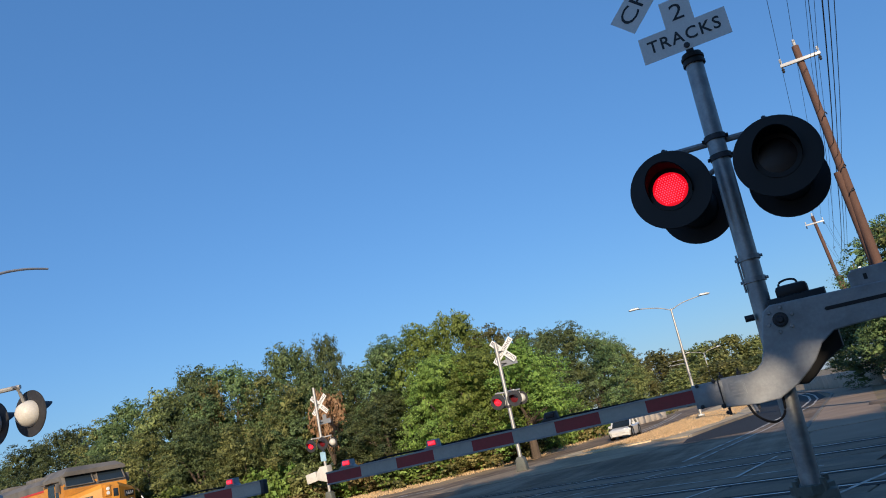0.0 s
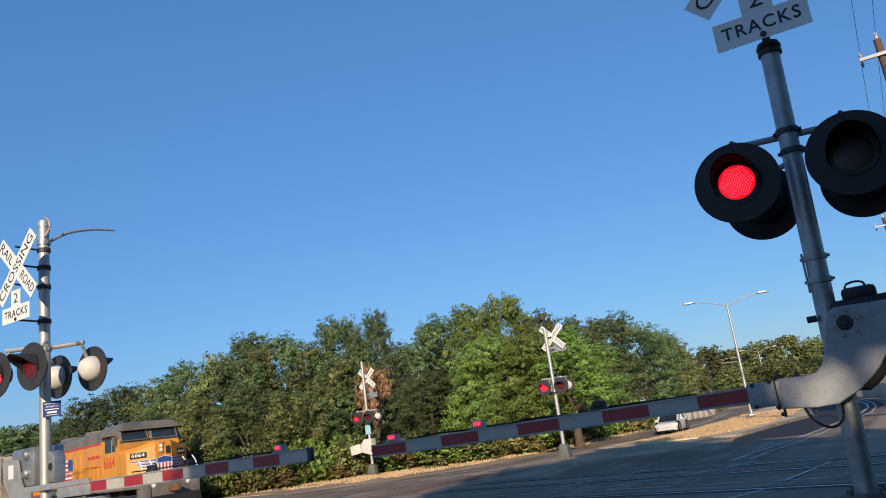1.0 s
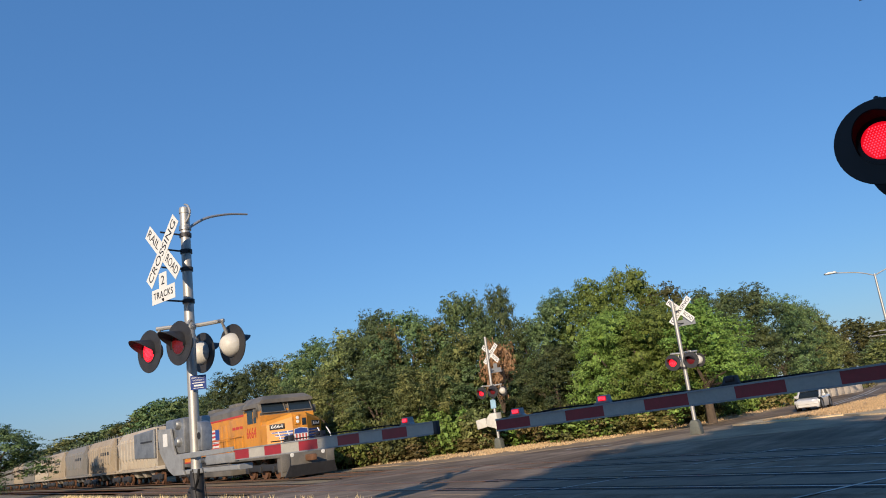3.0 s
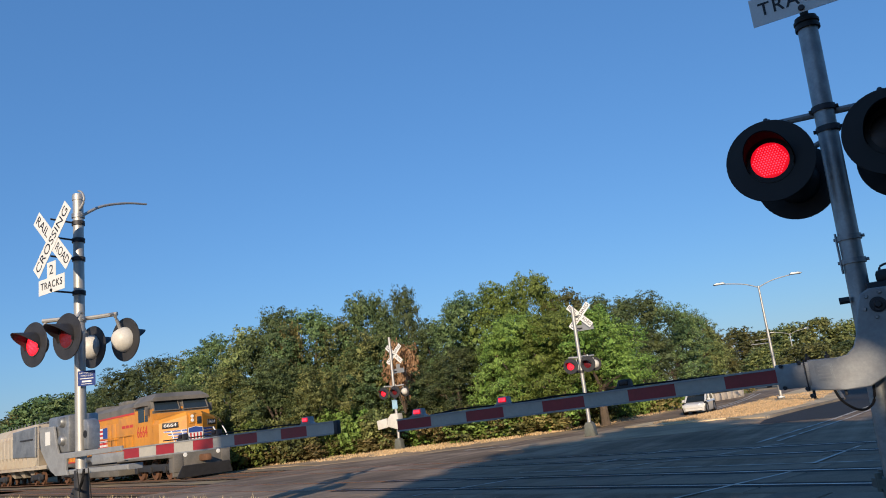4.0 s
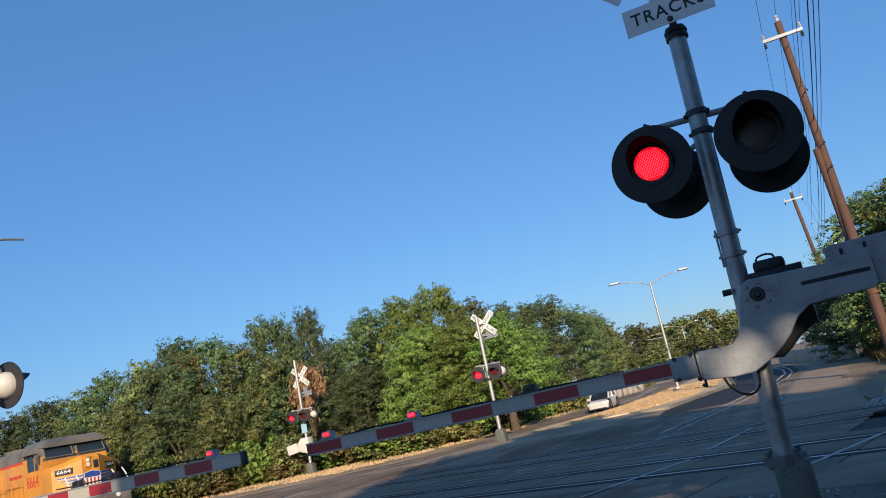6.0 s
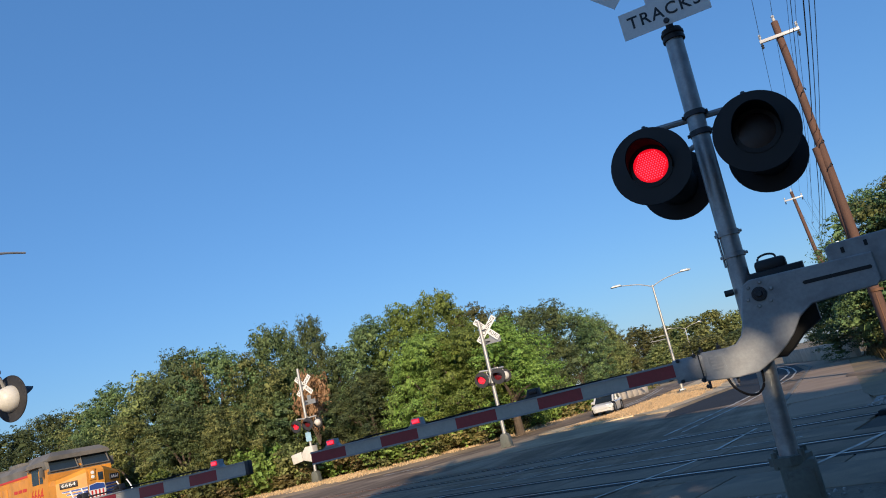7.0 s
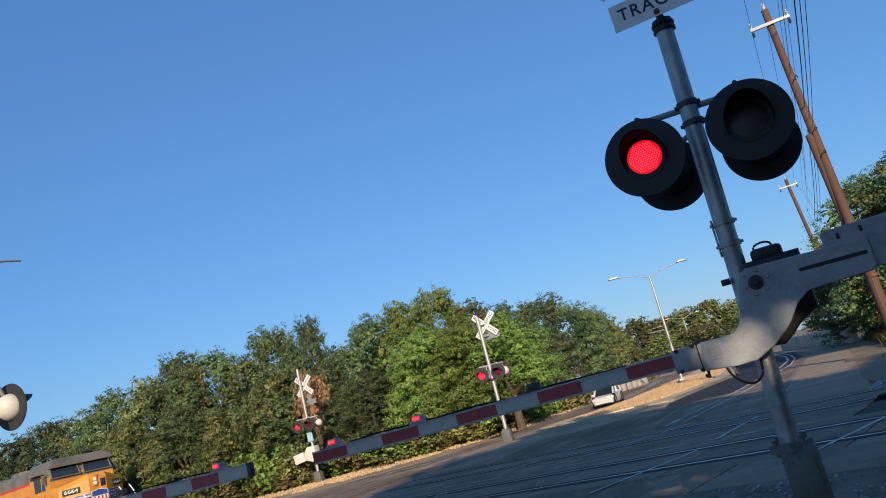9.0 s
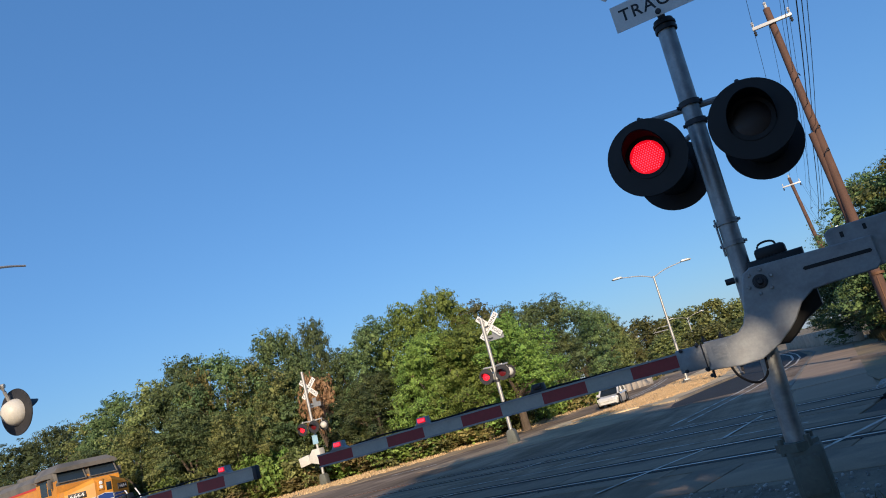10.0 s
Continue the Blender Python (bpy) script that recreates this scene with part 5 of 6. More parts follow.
for k in range(12):
    tube((-5.2 - k * 1.22, -1.36, 1.25), (-5.2 - k * 1.22, -1.36, 2.25), 0.018, seg=6, bm=rail_bm)
tube((-5.2, -1.36, 2.25), (-18.7, -1.36, 2.25), 0.02, seg=6, bm=rail_bm)
part("handrail", rail_bm, YELLOW, loco, "yellow handrail along the walkway")
for y in (-1.25, -0.78, 0.78, 1.25):
    part("grab_rail", bent([(-0.40, y, 1.2), (-0.40, y, 1.75), (-0.75, y * 0.98, 2.15)], 0.028, 6), SIGN_WHITE, loco, "white grab rail")
for s in (-1, 1):
    part("step_well", box((0.55, 0.42, 0.75), (-0.62, s * 1.12, 0.72), bevel=0.02), LOCO_GREY, loco, "grey steps")
    part("ditch_light", lathe([(0, 0.02), (0.09, 0.015), (0.10, 0)], 16, m=pose(-0.38, s * 0.78, 1.05, 0, 0, 90)), HEADLIGHT, loco, "round ditch light")
    part("mirror", box((0.05, 0.18, 0.4), (-2.7, s * (W + 0.16), 3.2), bevel=0.02), LOCO_GREY, loco)
part("fuel_tank", box((5.0, 2.6, 0.75), (-10.0, 0, 0.66), bevel=0.12), LOCO_GREY, loco, "grey fuel tank")
bogie(loco, -3.9, 3, 1.75)
bogie(loco, -16.2, 3, 1.75)


def hopper(m, paint, label):
    t = thing("hopper_car", label, "hopper car", m, group="hopper cars of the train")
    L = 12.6
    prof = lambda x, top, low: [(x, -1.0, low), (x, 1.0, low), (x, 1.38, low + 0.7), (x, 1.42, top - 0.7), (x, 1.0, top), (x, -1.0, top), (x, -1.42, top - 0.7), (x, -1.38, low + 0.7)]
    part("tank_body", loft([prof(-1.1, 3.85, 2.3), prof(-2.1, 3.9, 1.25), prof(-L + 1.6, 3.9, 1.25), prof(-L + 0.6, 3.85, 2.3)]), paint, t, smooth=False)
    part("sill", box((L - 0.6, 2.4, 0.22), (-L / 2, 0, 1.1), bevel=0.02), paint, t)
    for k in range(9):
        part("side_post", box((0.09, 2.88, 2.2), (-2.2 - k * (L - 4.2) / 8, 0, 2.3), bevel=0.02), paint, t)
    for x in (-0.75, -L + 0.25):
        for y in (-1.18, 1.18):
            lad = bmesh.new()
            for dx in (-0.16, 0.16):
                tube((x + dx, y, 1.15), (x + dx, y, 3.85), 0.03, seg=6, bm=lad)
            for r in range(8):
                tube((x - 0.16, y, 1.35 + r * 0.33), (x + 0.16, y, 1.35 + r * 0.33), 0.018, seg=6, bm=lad)
            part("end_ladder", lad, paint, t)
        part("end_platform", box((1.1, 2.5, 0.12), (x - 0.2 if x > -2 else x + 0.2, 0, 1.18), bevel=0.02), paint, t)
    bm = box((L - 2.2, 0.5, 0.05), (-L / 2, 0, 4.02))
    for k in range(12):
        box((0.06, 0.06, 0.16), (-1.5 - k * (L - 3) / 11, -0.25, 3.95), bm=bm)
        tube((-1.5 - k * (L - 3) / 11, -0.9, 3.9), (-1.5 - k * (L - 3) / 11, -0.9, 4.12), 0.02, seg=6, bm=bm)
    part("running_board", bm, GALV, t, "grating walkway on the roof")
    for k in range(3):
        part("hopper_gate", loft([[(-3.2 - k * 2.6, -0.9, 1.25), (-3.2 - k * 2.6, 0.9, 1.25), (-5.2 - k * 2.6, 0.9, 1.25), (-5.2 - k * 2.6, -0.9, 1.25)], [(-3.9 - k * 2.6, -0.5, 0.5), (-3.9 - k * 2.6, 0.5, 0.5), (-4.5 - k * 2.6, 0.5, 0.5), (-4.5 - k * 2.6, -0.5, 0.5)]]), paint, t)
    for k in range(4):
        part("stencil_bar", slab([(-3.0 - k * 0.9, 2.6), (-2.4 - k * 0.9, 2.6), (-2.4 - k * 0.9, 2.85), (-3.0 - k * 0.9, 2.85)], -1.43, -1.424), DARK_STEEL, t)
    bogie(t, -1.9, 2, 1.75, 0.42)
    bogie(t, -L + 1.4, 2, 1.75, 0.42)
    return t


cars = []
for paint, label in ((HOPPER_WHITE, "cream covered hopper car, rust-stained"), (HOPPER_TAN, "tan covered hopper car with dusty sides"), (HOPPER_GREY, "grey covered hopper car with dusty sides")):
    p = on_track(14.9, 33.0 + 21.6 + 13.0 * len(cars))
    cars.append(hopper(pose(p.x, p.y, 0, 0, 0, TRAIN_ROT), paint, label))
for k, src in enumerate((1, 0, 2, 1, 2, 2, 1, 2, 2, 2, 1, 2)):
    p = on_track(14.9, 33.0 + 21.6 + 13.0 * (3 + k))
    copy_thing(cars[src], pose(p.x, p.y, 0, 0, 0, TRAIN_ROT))

# ---------- the white car ----------
car = thing("car", "small white hatchback on the far carriageway", "car", pose(9.55, 41.9, 0.004, 0, 0, math.degrees(math.atan2(-0.9, -0.435))))
SC = 0.71
CAR_GLASS = material("car_glass", (0.015, 0.02, 0.022), 0.2, vary=0.3, scale=1.5, bump=0)
CAR_GLASS.node_tree.nodes["Principled BSDF"].inputs["Specular IOR Level"].default_value = 0.2


def car_ring(x, half, z0, z1, tuck=0.12):
    return [(x, -half + 0.05, z0), (x, half - 0.05, z0), (x, half, z0 + 0.18), (x, half, z1 - 0.12), (x, half - tuck, z1), (x, -half + tuck, z1), (x, -half, z1 - 0.12), (x, -half, z0 + 0.18)]


body = loft([car_ring(1.98, 0.58, 0.26, 0.54), car_ring(1.84, 0.74, 0.19, 0.66), car_ring(1.55, 0.80, 0.18, 0.74), car_ring(1.05, 0.83, 0.18, 0.84), car_ring(-1.4, 0.84, 0.18, 0.94), car_ring(-1.85, 0.80, 0.24, 0.94), car_ring(-1.98, 0.70, 0.34, 0.85)])
bmesh.ops.scale(body, vec=(SC, SC, SC), verts=body.verts[:])
part("body", body, CAR_WHITE, car, "glossy white bodywork")
g = loft([car_ring(1.08, 0.76, 0.66, 0.86, 0.05), car_ring(0.25, 0.67, 0.68, 1.44, 0.06), car_ring(-1.35, 0.66, 0.70, 1.46, 0.06), car_ring(-1.88, 0.70, 0.70, 1.0, 0.05)])
bmesh.ops.scale(g, vec=(SC, SC, SC), verts=g.verts[:])
part("windows", g, CAR_GLASS, car, "dark glasshouse")
r = loft([car_ring(0.34, 0.66, 1.33, 1.46, 0.08), car_ring(-0.4, 0.70, 1.36, 1.54, 0.10), car_ring(-1.2, 0.70, 1.36, 1.53, 0.10), car_ring(-1.62, 0.66, 1.28, 1.46, 0.08)])
bmesh.ops.scale(r, vec=(SC, SC, SC), verts=r.verts[:])
part("roof", r, CAR_WHITE, car)
for s in (-1, 1):
    for x0, z0, x1, z1 in ((1.08, 0.84, 0.27, 1.42), (-0.35, 0.9, -0.40, 1.43), (-1.78, 0.95, -1.42, 1.43)):
        part("pillar", tube((x0 * SC, s * 0.73 * SC, z0 * SC), (x1 * SC, s * 0.665 * SC, z1 * SC), 0.05, seg=8), CAR_WHITE, car)
    hl = part("headlight", slab([(-0.20, -0.07), (0.14, -0.09), (0.18, 0.06), (-0.16, 0.07)], -0.03, 0.03, bevel=0.012), HEADLIGHT, car, "clear headlight")
    hl.matrix_basis = pose(1.72 * SC, s * 0.60 * SC, 0.60 * SC, 0, 0, 90 + s * 25)
    part("mirror", box((0.10, 0.16, 0.12), (0.62 * SC, s * 0.92 * SC, 0.95 * SC), bevel=0.03), CAR_WHITE, car)
    for x in (1.22, -1.25):
        wh = part("wheel", lathe([(0, 0.06), (0.08, 0.06), (0.18, 0.04), (0.20, 0.09), (0.28, 0.09), (0.30, 0.05), (0.30, -0.09), (0, -0.09)], 24, m=pose(x * SC, s * 0.74 * SC, 0.285, 0, 0, 0 if s < 0 else 180)), RUBBER, car, "black tyre")
        part("rim", lathe([(0, 0.075), (0.06, 0.085), (0.19, 0.07), (0.195, 0.05)], 20, m=pose(x * SC, s * 0.74 * SC, 0.285, 0, 0, 0 if s < 0 else 180)), GALV, wh, "silver rim")
part("grille", slab([(-0.46, 0.17), (0.46, 0.17), (0.40, 0.28), (-0.40, 0.28)], -0.03, 0.03, bevel=0.01), BLACK, car, "dark lower grille").matrix_basis = pose(1.86 * SC, 0, 0, 0, 0, 90)
part("number_plate_bar", slab([(-0.13, 0.30), (0.13, 0.30), (0.13, 0.36), (-0.13, 0.36)], -0.01, 0.01), SIGN_BACK, car).matrix_basis = pose(1.87 * SC, 0, 0, 0, 0, 90)

# ---------- wall, fence, sign gantry ----------
def panel_wall(name, a, b, height0, height1, n, mat, label):
    t = thing(name, label, "wall", kind="structure")
    a, b = Vector(a), Vector(b)
    d = (b - a) / n
    for k in range(n):
        p = a + d * (k + 0.5)
        h = height0 + (height1 - height0) * (k + 0.5) / n
        o = part("wall_panel", box((d.length - 0.012, 0.25, h), (0, 0, h / 2), bevel=0.015), mat, t)
        o.matrix_basis = pose(p.x, p.y, 0, 0, 0, math.degrees(math.atan2(d.y, d.x)))
    return t


PALE_WALL = material("pale_concrete_wall", (0.55, 0.47, 0.37), 0.85, vary=0.18, scale=1.2, fine=30, second=(0.27, 0.24, 0.20), mix_scale=1.0, piece=0.1)
panel_wall("retaining_wall", on_road(2.75, 45.5), on_road(-1.2, 69), 0.95, 0.9, 14, PALE_WALL, "grey concrete retaining wall behind the bend of the sidewalk")
panel_wall("retaining_wall", on_road(-15.7, 56), on_road(-13.4, 73), 0.62, 0.6, 12, PALE_WALL, "pale concrete retaining wall of upright panels")
FENCE_WOOD = material("grey_fence_wood", (0.13, 0.105, 0.08), 0.9, vary=0.35, scale=3, fine=30, bump=0.4, piece=0.2)
fence = thing("fence", "weathered wooden board fence behind the utility pole", "fence")
board = finish(box((0.14, 0.022, 1.9), (0, 0, 0.95), bevel=0.004), "board", FENCE_WOOD)
fa, fb = on_road(5.6, 18), on_road(4.3, 52)
nb_ = 250
for k in range(nb_):
    p = fa.lerp(fb, k / nb_)
    o = new("board", board); o.parent = fence
    o.matrix_basis = pose(p.x, p.y, 0.02 + 0.03 * random.random(), 0, random.uniform(-0.6, 0.6), math.degrees(math.atan2((fb - fa).y, (fb - fa).x)))
for z in (0.4, 1.2):
    d = fb - fa
    part("fence_rail", box((d.length, 0.04, 0.09), (0, 0, 0), bevel=0.004), FENCE_WOOD, fence).matrix_basis = pose(*((fa + fb) / 2 + ACROSS * 0.04 + Vector((0, 0, z))), 0, 0, math.degrees(math.atan2(d.y, d.x)))

ga, gb = Vector((45.5, 162, 0)), Vector((49.5, 161, 0))
gantry = thing("sign_gantry", "pale steel sign gantry over the far road", "sign gantry")
for p in (ga, gb):
    part("post", tube(p, p + Vector((0, 0, 9.0)), 0.2, 0.15, 12), GREY_PAINT, gantry)
for z in (8.2, 9.0):
    part("truss_bar", tube(ga + Vector((0, 0, z)), gb + Vector((4, -1, z)), 0.10, seg=8), GREY_PAINT, gantry)
for k in range(6):
    p, q = ga.lerp(gb, k / 5), ga.lerp(gb, min(1, (k + 1) / 5))
    part("truss_brace", tube(p + Vector((0, 0, 8.2)), q + Vector((0, 0, 9.0)), 0.06, seg=6), GREY_PAINT, gantry)
part("sign_panel", box((2.4, 0.1, 1.0), (47.5, 161.2, 7.4), (0, 0, -14), bevel=0.02), BLUE_SIGN, gantry, "blue sign panel")

# ---------- foliage ----------
def leaf_cloud(name, seed, height, radius, lobes, leaves, size, low, mat):
    """A crown: boughs round an uneven outline, each of many flat sprays of leaves with dark gaps between them."""
    rng = np.random.default_rng(seed)
    cz0, cz1 = low * height, height
    cen, rad = [], []
    for k in range(lobes):
        f = ((k + rng.random()) / lobes) ** 0.85
        ang = k * 2.4 + rng.normal() * 0.5
        prof = math.sin(math.pi * min(1.0, 0.20 + 0.78 * f)) ** 0.65
        rr = radius * prof * (0.25 + 0.70 * rng.random() ** 0.6)
        lr = radius * (0.19 + 0.19 * rng.random()) * (0.70 + 0.40 * prof)
        z = cz0 + (cz1 - cz0) * (0.06 + 0.90 * f)
        cen.append((rr * math.cos(ang), rr * math.sin(ang), min(z, cz1 - lr * (0.55 + 0.6 * rng.random()))))
        rad.append(lr)
    cen, rad = np.array(cen), np.array(rad)
    sprays = 44
    way = rng.normal(size=(lobes, sprays, 3))
    way[:, :, 2] = way[:, :, 2] * 0.9 + 0.25
    way /= np.linalg.norm(way, axis=2)[:, :, None]
    reach = 0.62 + 0.55 * rng.random((lobes, sprays)) ** 1.3
    width = (0.15 + 0.20 * rng.random((lobes, sprays))) * rad[:, None]
    heart = cen[:, None, :] + way * (reach * rad[:, None])[:, :, None]
    weight = (width ** 2 * (rng.random((lobes, sprays)) > 0.12)).ravel()
    pick = rng.choice(lobes * sprays, leaves, p=weight / weight.sum())
    d = rng.normal(size=(leaves, 3))
    d /= np.linalg.norm(d, axis=1)[:, None]
    far = rng.random(leaves) ** 0.55 + 0.30 * (rng.random(leaves) > 0.94)
    c = heart.reshape(-1, 3)[pick] + d * (width.ravel()[pick] * far)[:, None] * np.array([1.15, 1.15, 0.62])
    n = way.reshape(-1, 3)[pick] * 0.75 + d * 0.50 + rng.normal(size=(leaves, 3)) * 0.40 + np.array([0, 0, 0.12])
    n /= np.linalg.norm(n, axis=1)[:, None]
    u = np.cross(n, rng.normal(size=(leaves, 3)))
    u /= np.linalg.norm(u, axis=1)[:, None]
    v = np.cross(n, u)
    s = size * (0.5 + 0.9 * rng.random(leaves))[:, None]
    inner = 14 * lobes                      # broad inner leaves that close the heart of each bough
    own = np.arange(inner) % lobes
    c[:inner] = cen[own] + rng.normal(size=(inner, 3)) * (0.20 * rad[own])[:, None]
    s[:inner, 0] = 0.24 * rad[own]
    corners = np.stack([c - u * s, c + v * s * 0.66 - n * s * 0.15, c + u * s, c - v * s * 0.66 - n * s * 0.15], 1).reshape(-1, 3)
    me = bpy.data.meshes.new(name)
    me.vertices.add(4 * leaves); me.loops.add(4 * leaves); me.polygons.add(leaves)
    me.vertices.foreach_set("co", corners.ravel())
    me.loops.foreach_set("vertex_index", np.arange(4 * leaves))
    me.polygons.foreach_set("loop_start", np.arange(0, 4 * leaves, 4))
    me.update(calc_edges=True)
    me.materials.append(mat)
    return me, cen, rad


def trunk_mesh(seed, height, radius, cen, rad):
    rng = random.Random(seed)
    r0 = 0.032 * height
    split = height * 0.32
    bm = bent([(0, 0, -0.1), (0.1, 0.05, split * 0.5), (0.05, 0.1, split)], lambda s: r0 * (1.15 - 0.45 * s), 10, rings=3)
    order = sorted(range(len(cen)), key=lambda k: -rad[k])[:9]
    for k in order:
        c = Vector(cen[k])
        mid = Vector((c.x * 0.45, c.y * 0.45, split + (c.z - split) * 0.55))
        bent([(0.05, 0.1, split * 0.9), mid, c], lambda s: r0 * (0.5 - 0.40 * s), 6, bm=bm, rings=3)
    return bm


VARIANTS = {}


def variant(kind, k):
    key = (kind, k)
    if key in VARIANTS:
        return VARIANTS[key]
    mat, height, radius, lobes, leaves, size, low, label = {
        "oak": (LEAF_OAK, 8.0, 3.2, 33, 30000, 0.058, 0.06, "dark green oak with a dense uneven crown"),
        "elm": (LEAF_BRIGHT, 8.0, 3.4, 34, 30000, 0.062, 0.10, "bright green broad tree lit by the low sun"),
        "olive": (LEAF_OLIVE, 7.0, 3.0, 30, 29000, 0.056, 0.04, "olive-green tree with some yellowing leaves"),
        "dead": (LEAF_DEAD, 4.0, 2.0, 20, 6000, 0.08, 0.52, "small tree with dry reddish-brown leaves"),
        "shrub": (LEAF_OLIVE, 2.2, 1.7, 18, 2700, 0.085, 0.0, "low olive-green shrub at the wood's edge"),
        "green_shrub": (LEAF_BRIGHT, 2.0, 1.7, 18, 2700, 0.085, 0.0, "low green shrub at the wood's edge"),
        "far_oak": (LEAF_OAK, 8.0, 3.2, 40, 9000, 0.14, 0.10, "dark green tree far off beside the line"),
        "far_olive": (LEAF_OLIVE, 8.0, 3.2, 40, 9000, 0.14, 0.10, "olive-green tree far off beside the line"),
        "dry_tree": (LEAF_DRY, 4.0, 2.0, 16, 5000, 0.07, 0.78, "small tree with dry yellow-brown leaves"),
        "shade_oak": (LEAF_OAK, 8.0, 3.2, 46, 9000, 0.27, 0.04, "tall dense oak that shades the near road"),
        "dry_shrub": (LEAF_DRY, 1.5, 1.5, 14, 2600, 0.075, 0.0, "dry brown brush at the wood's edge")}[kind]
    cat = "shrub" if "shrub" in kind else "tree"
    me, cen, rad = leaf_cloud("crown", 100 + 17 * k + len(kind) * 7, height, radius, lobes, leaves, size, low, mat)
    t = thing(cat, label, cat, pose(0, -400, 0), group="shrubs along the wood" if cat == "shrub" else "trees along the road and railway")
    part("trunk", trunk_mesh(k, height, radius, cen, rad), BARK, t)
    o = new("crown", me); o.parent = t
    VARIANTS[key] = [t, height, radius, False]
    return VARIANTS[key]


def plant(kind, k, x, y, height, radius=None, turn=None, z=0.0):
    v = variant(kind, k)
    sz = height / v[1]
    sx = (radius / v[2]) if radius else sz
    rot = random.uniform(0, 360) if turn is None else turn
    m = pose(x, y, z, 0, 0, rot)
    if not v[3]:
        v[3] = True
        t = v[0]
        t.matrix_basis = m @ Matrix.Diagonal((sx, sx, sz, 1))
        return t
    t = copy_thing(v[0], m)
    t.scale = (sx, sx, sz)
    return t


def bearing(az, dist):
    return -dist * math.sin(radians(az)), dist * math.cos(radians(az))


EYE = 1.40
# bearing to the left, top's height angle, distance, kind, crown radius
WOOD = [(42.6, 3.6, 70, "oak", 4.0), (39.6, 1.8, 175, "oak", 6), (38.2, 2.3, 160, "olive", 6), (36.6, 2.6, 140, "oak", 5.5), (35.0, 3.0, 118, "oak", 5), (33.6, 3.5, 104, "olive", 4.5), (32.3, 4.2, 95, "oak", 4.5),
        (30.6, 4.3, 86, "oak", 4.2), (28.8, 4.5, 78, "oak", 4), (26.9, 5.8, 66, "oak", 3.7), (25.2, 6.2, 61, "oak", 3.4), (23.0, 6.4, 55, "olive", 3.3), (21.0, 7.4, 51, "oak", 3.2), (18.8, 7.8, 49, "olive", 3.2),
        (16.9, 9.0, 47, "oak", 2.9), (14.6, 8.6, 46.5, "oak", 3.1), (12.6, 8.0, 46, "olive", 2.9), (10.4, 9.8, 48, "oak", 2.6), (7.5, 9.7, 49, "oak", 1.9), (9.0, 7.0, 46.5, "oak", 2.6), (5.2, 7.0, 45.5, "oak", 2.8),
        (2.8, 8.8, 43, "oak", 2.8), (0.2, 9.1, 43.5, "elm", 2.7), (-2.1, 9.8, 45, "elm", 2.3), (-4.6, 8.2, 45, "olive", 2.6), (-3.6, 6.7, 39.5, "elm", 2.7), (-6.3, 6.4, 40, "elm", 2.8), (-0.6, 6.9, 39.8, "elm", 2.4),
        (-7.4, 7.2, 52, "oak", 3.0), (-9.8, 7.1, 57, "oak", 3.2), (-11.6, 6.0, 63, "oak", 3.1), (-13.0, 5.2, 70, "olive", 3.0), (-14.0, 4.2, 82, "olive", 3.0),
        (20.6, 5.0, 44, "olive", 2.3), (23.6, 4.2, 47, "oak", 2.3), (17.2, 5.4, 43, "oak", 2.3), (14.4, 4.7, 42, "olive", 2.1), (11.6, 5.2, 45, "oak", 2.6), (6.2, 4.4, 44.5, "oak", 2.4), (3.9, 4.8, 40.5, "oak", 2.3),
        # far trees: mostly the paler leaf kinds, whose colour also stands in for haze
        (-16.4, 3.5, 170, "olive", 5.5), (-18.0, 3.2, 175, "olive", 5.5), (-19.6, 3.3, 165, "elm", 5.5), (-21.4, 3.5, 160, "olive", 5.5), (-23.2, 3.0, 165, "olive", 5.0), (-25.0, 2.8, 170, "oak", 5.5),
        (-17.6, 2.0, 120, "olive", 4.0), (-20.5, 1.9, 110, "elm", 4.0), (-23.0, 1.8, 115, "oak", 4.0),
        # at -33.4 and -36.2 darker leaf kinds stand in for shade on the crowns
        (-31.6, 5.6, 39, "oak", 2.2), (-33.4, 8.6, 37, "oak", 3.0), (-36.2, 9.4, 35, "olive", 3.3), (-38.5, 9.0, 34, "oak", 3.4), (-30.6, 4.0, 46, "oak", 2.8), (-29.6, 3.0, 60, "oak", 3.0)]
for i, (az, el, dist, kind, rad_) in enumerate(WOOD):
    x, y = bearing(az, dist)
    if dist > 85:
        kind = "far_oak" if kind == "oak" else "far_olive"
    plant(kind, i % (4 if kind == "oak" else 2), x, y, EYE + dist * math.tan(radians(el)), rad_)
for kind, az, el, dist, rad_ in (("dead", 8.1, 5.6, 43.6, 0.95), ("dry_tree", 16.1, 7.5, 45.4, 0.85)):
    x, y = bearing(az, dist)
    plant(kind, 0, x, y, EYE + dist * math.tan(radians(el)), rad_)
# undergrowth at the wood's edge
rnd = random.Random(5)
for i in range(64):
    az = 27 - i * 0.60
    dist = (41.0 if az > 14 else 42.3 if az > 3.5 else 39.6 if az > -2 else 40 + (-2 - az) * 1.9) + rnd.uniform(-1.0, 1.0)
    if az > 20:
        dist += (az - 20) * 0.9
    x, y = bearing(az, dist)
    kind = rnd.choice(["shrub", "shrub", "green_shrub", "dry_shrub"])
    plant(kind, i % 2, x, y, rnd.uniform(1.1, 2.4) * (0.7 if kind == "dry_shrub" else 1), rnd.uniform(1.2, 1.9))
for i in range(10):
    p = on_road(-17.0 - rnd.random(), 48 + i * 5)
    plant(rnd.choice(["shrub", "dry_shrub"]), i % 2, p.x, p.y, rnd.uniform(1.0, 1.8), 1.6)
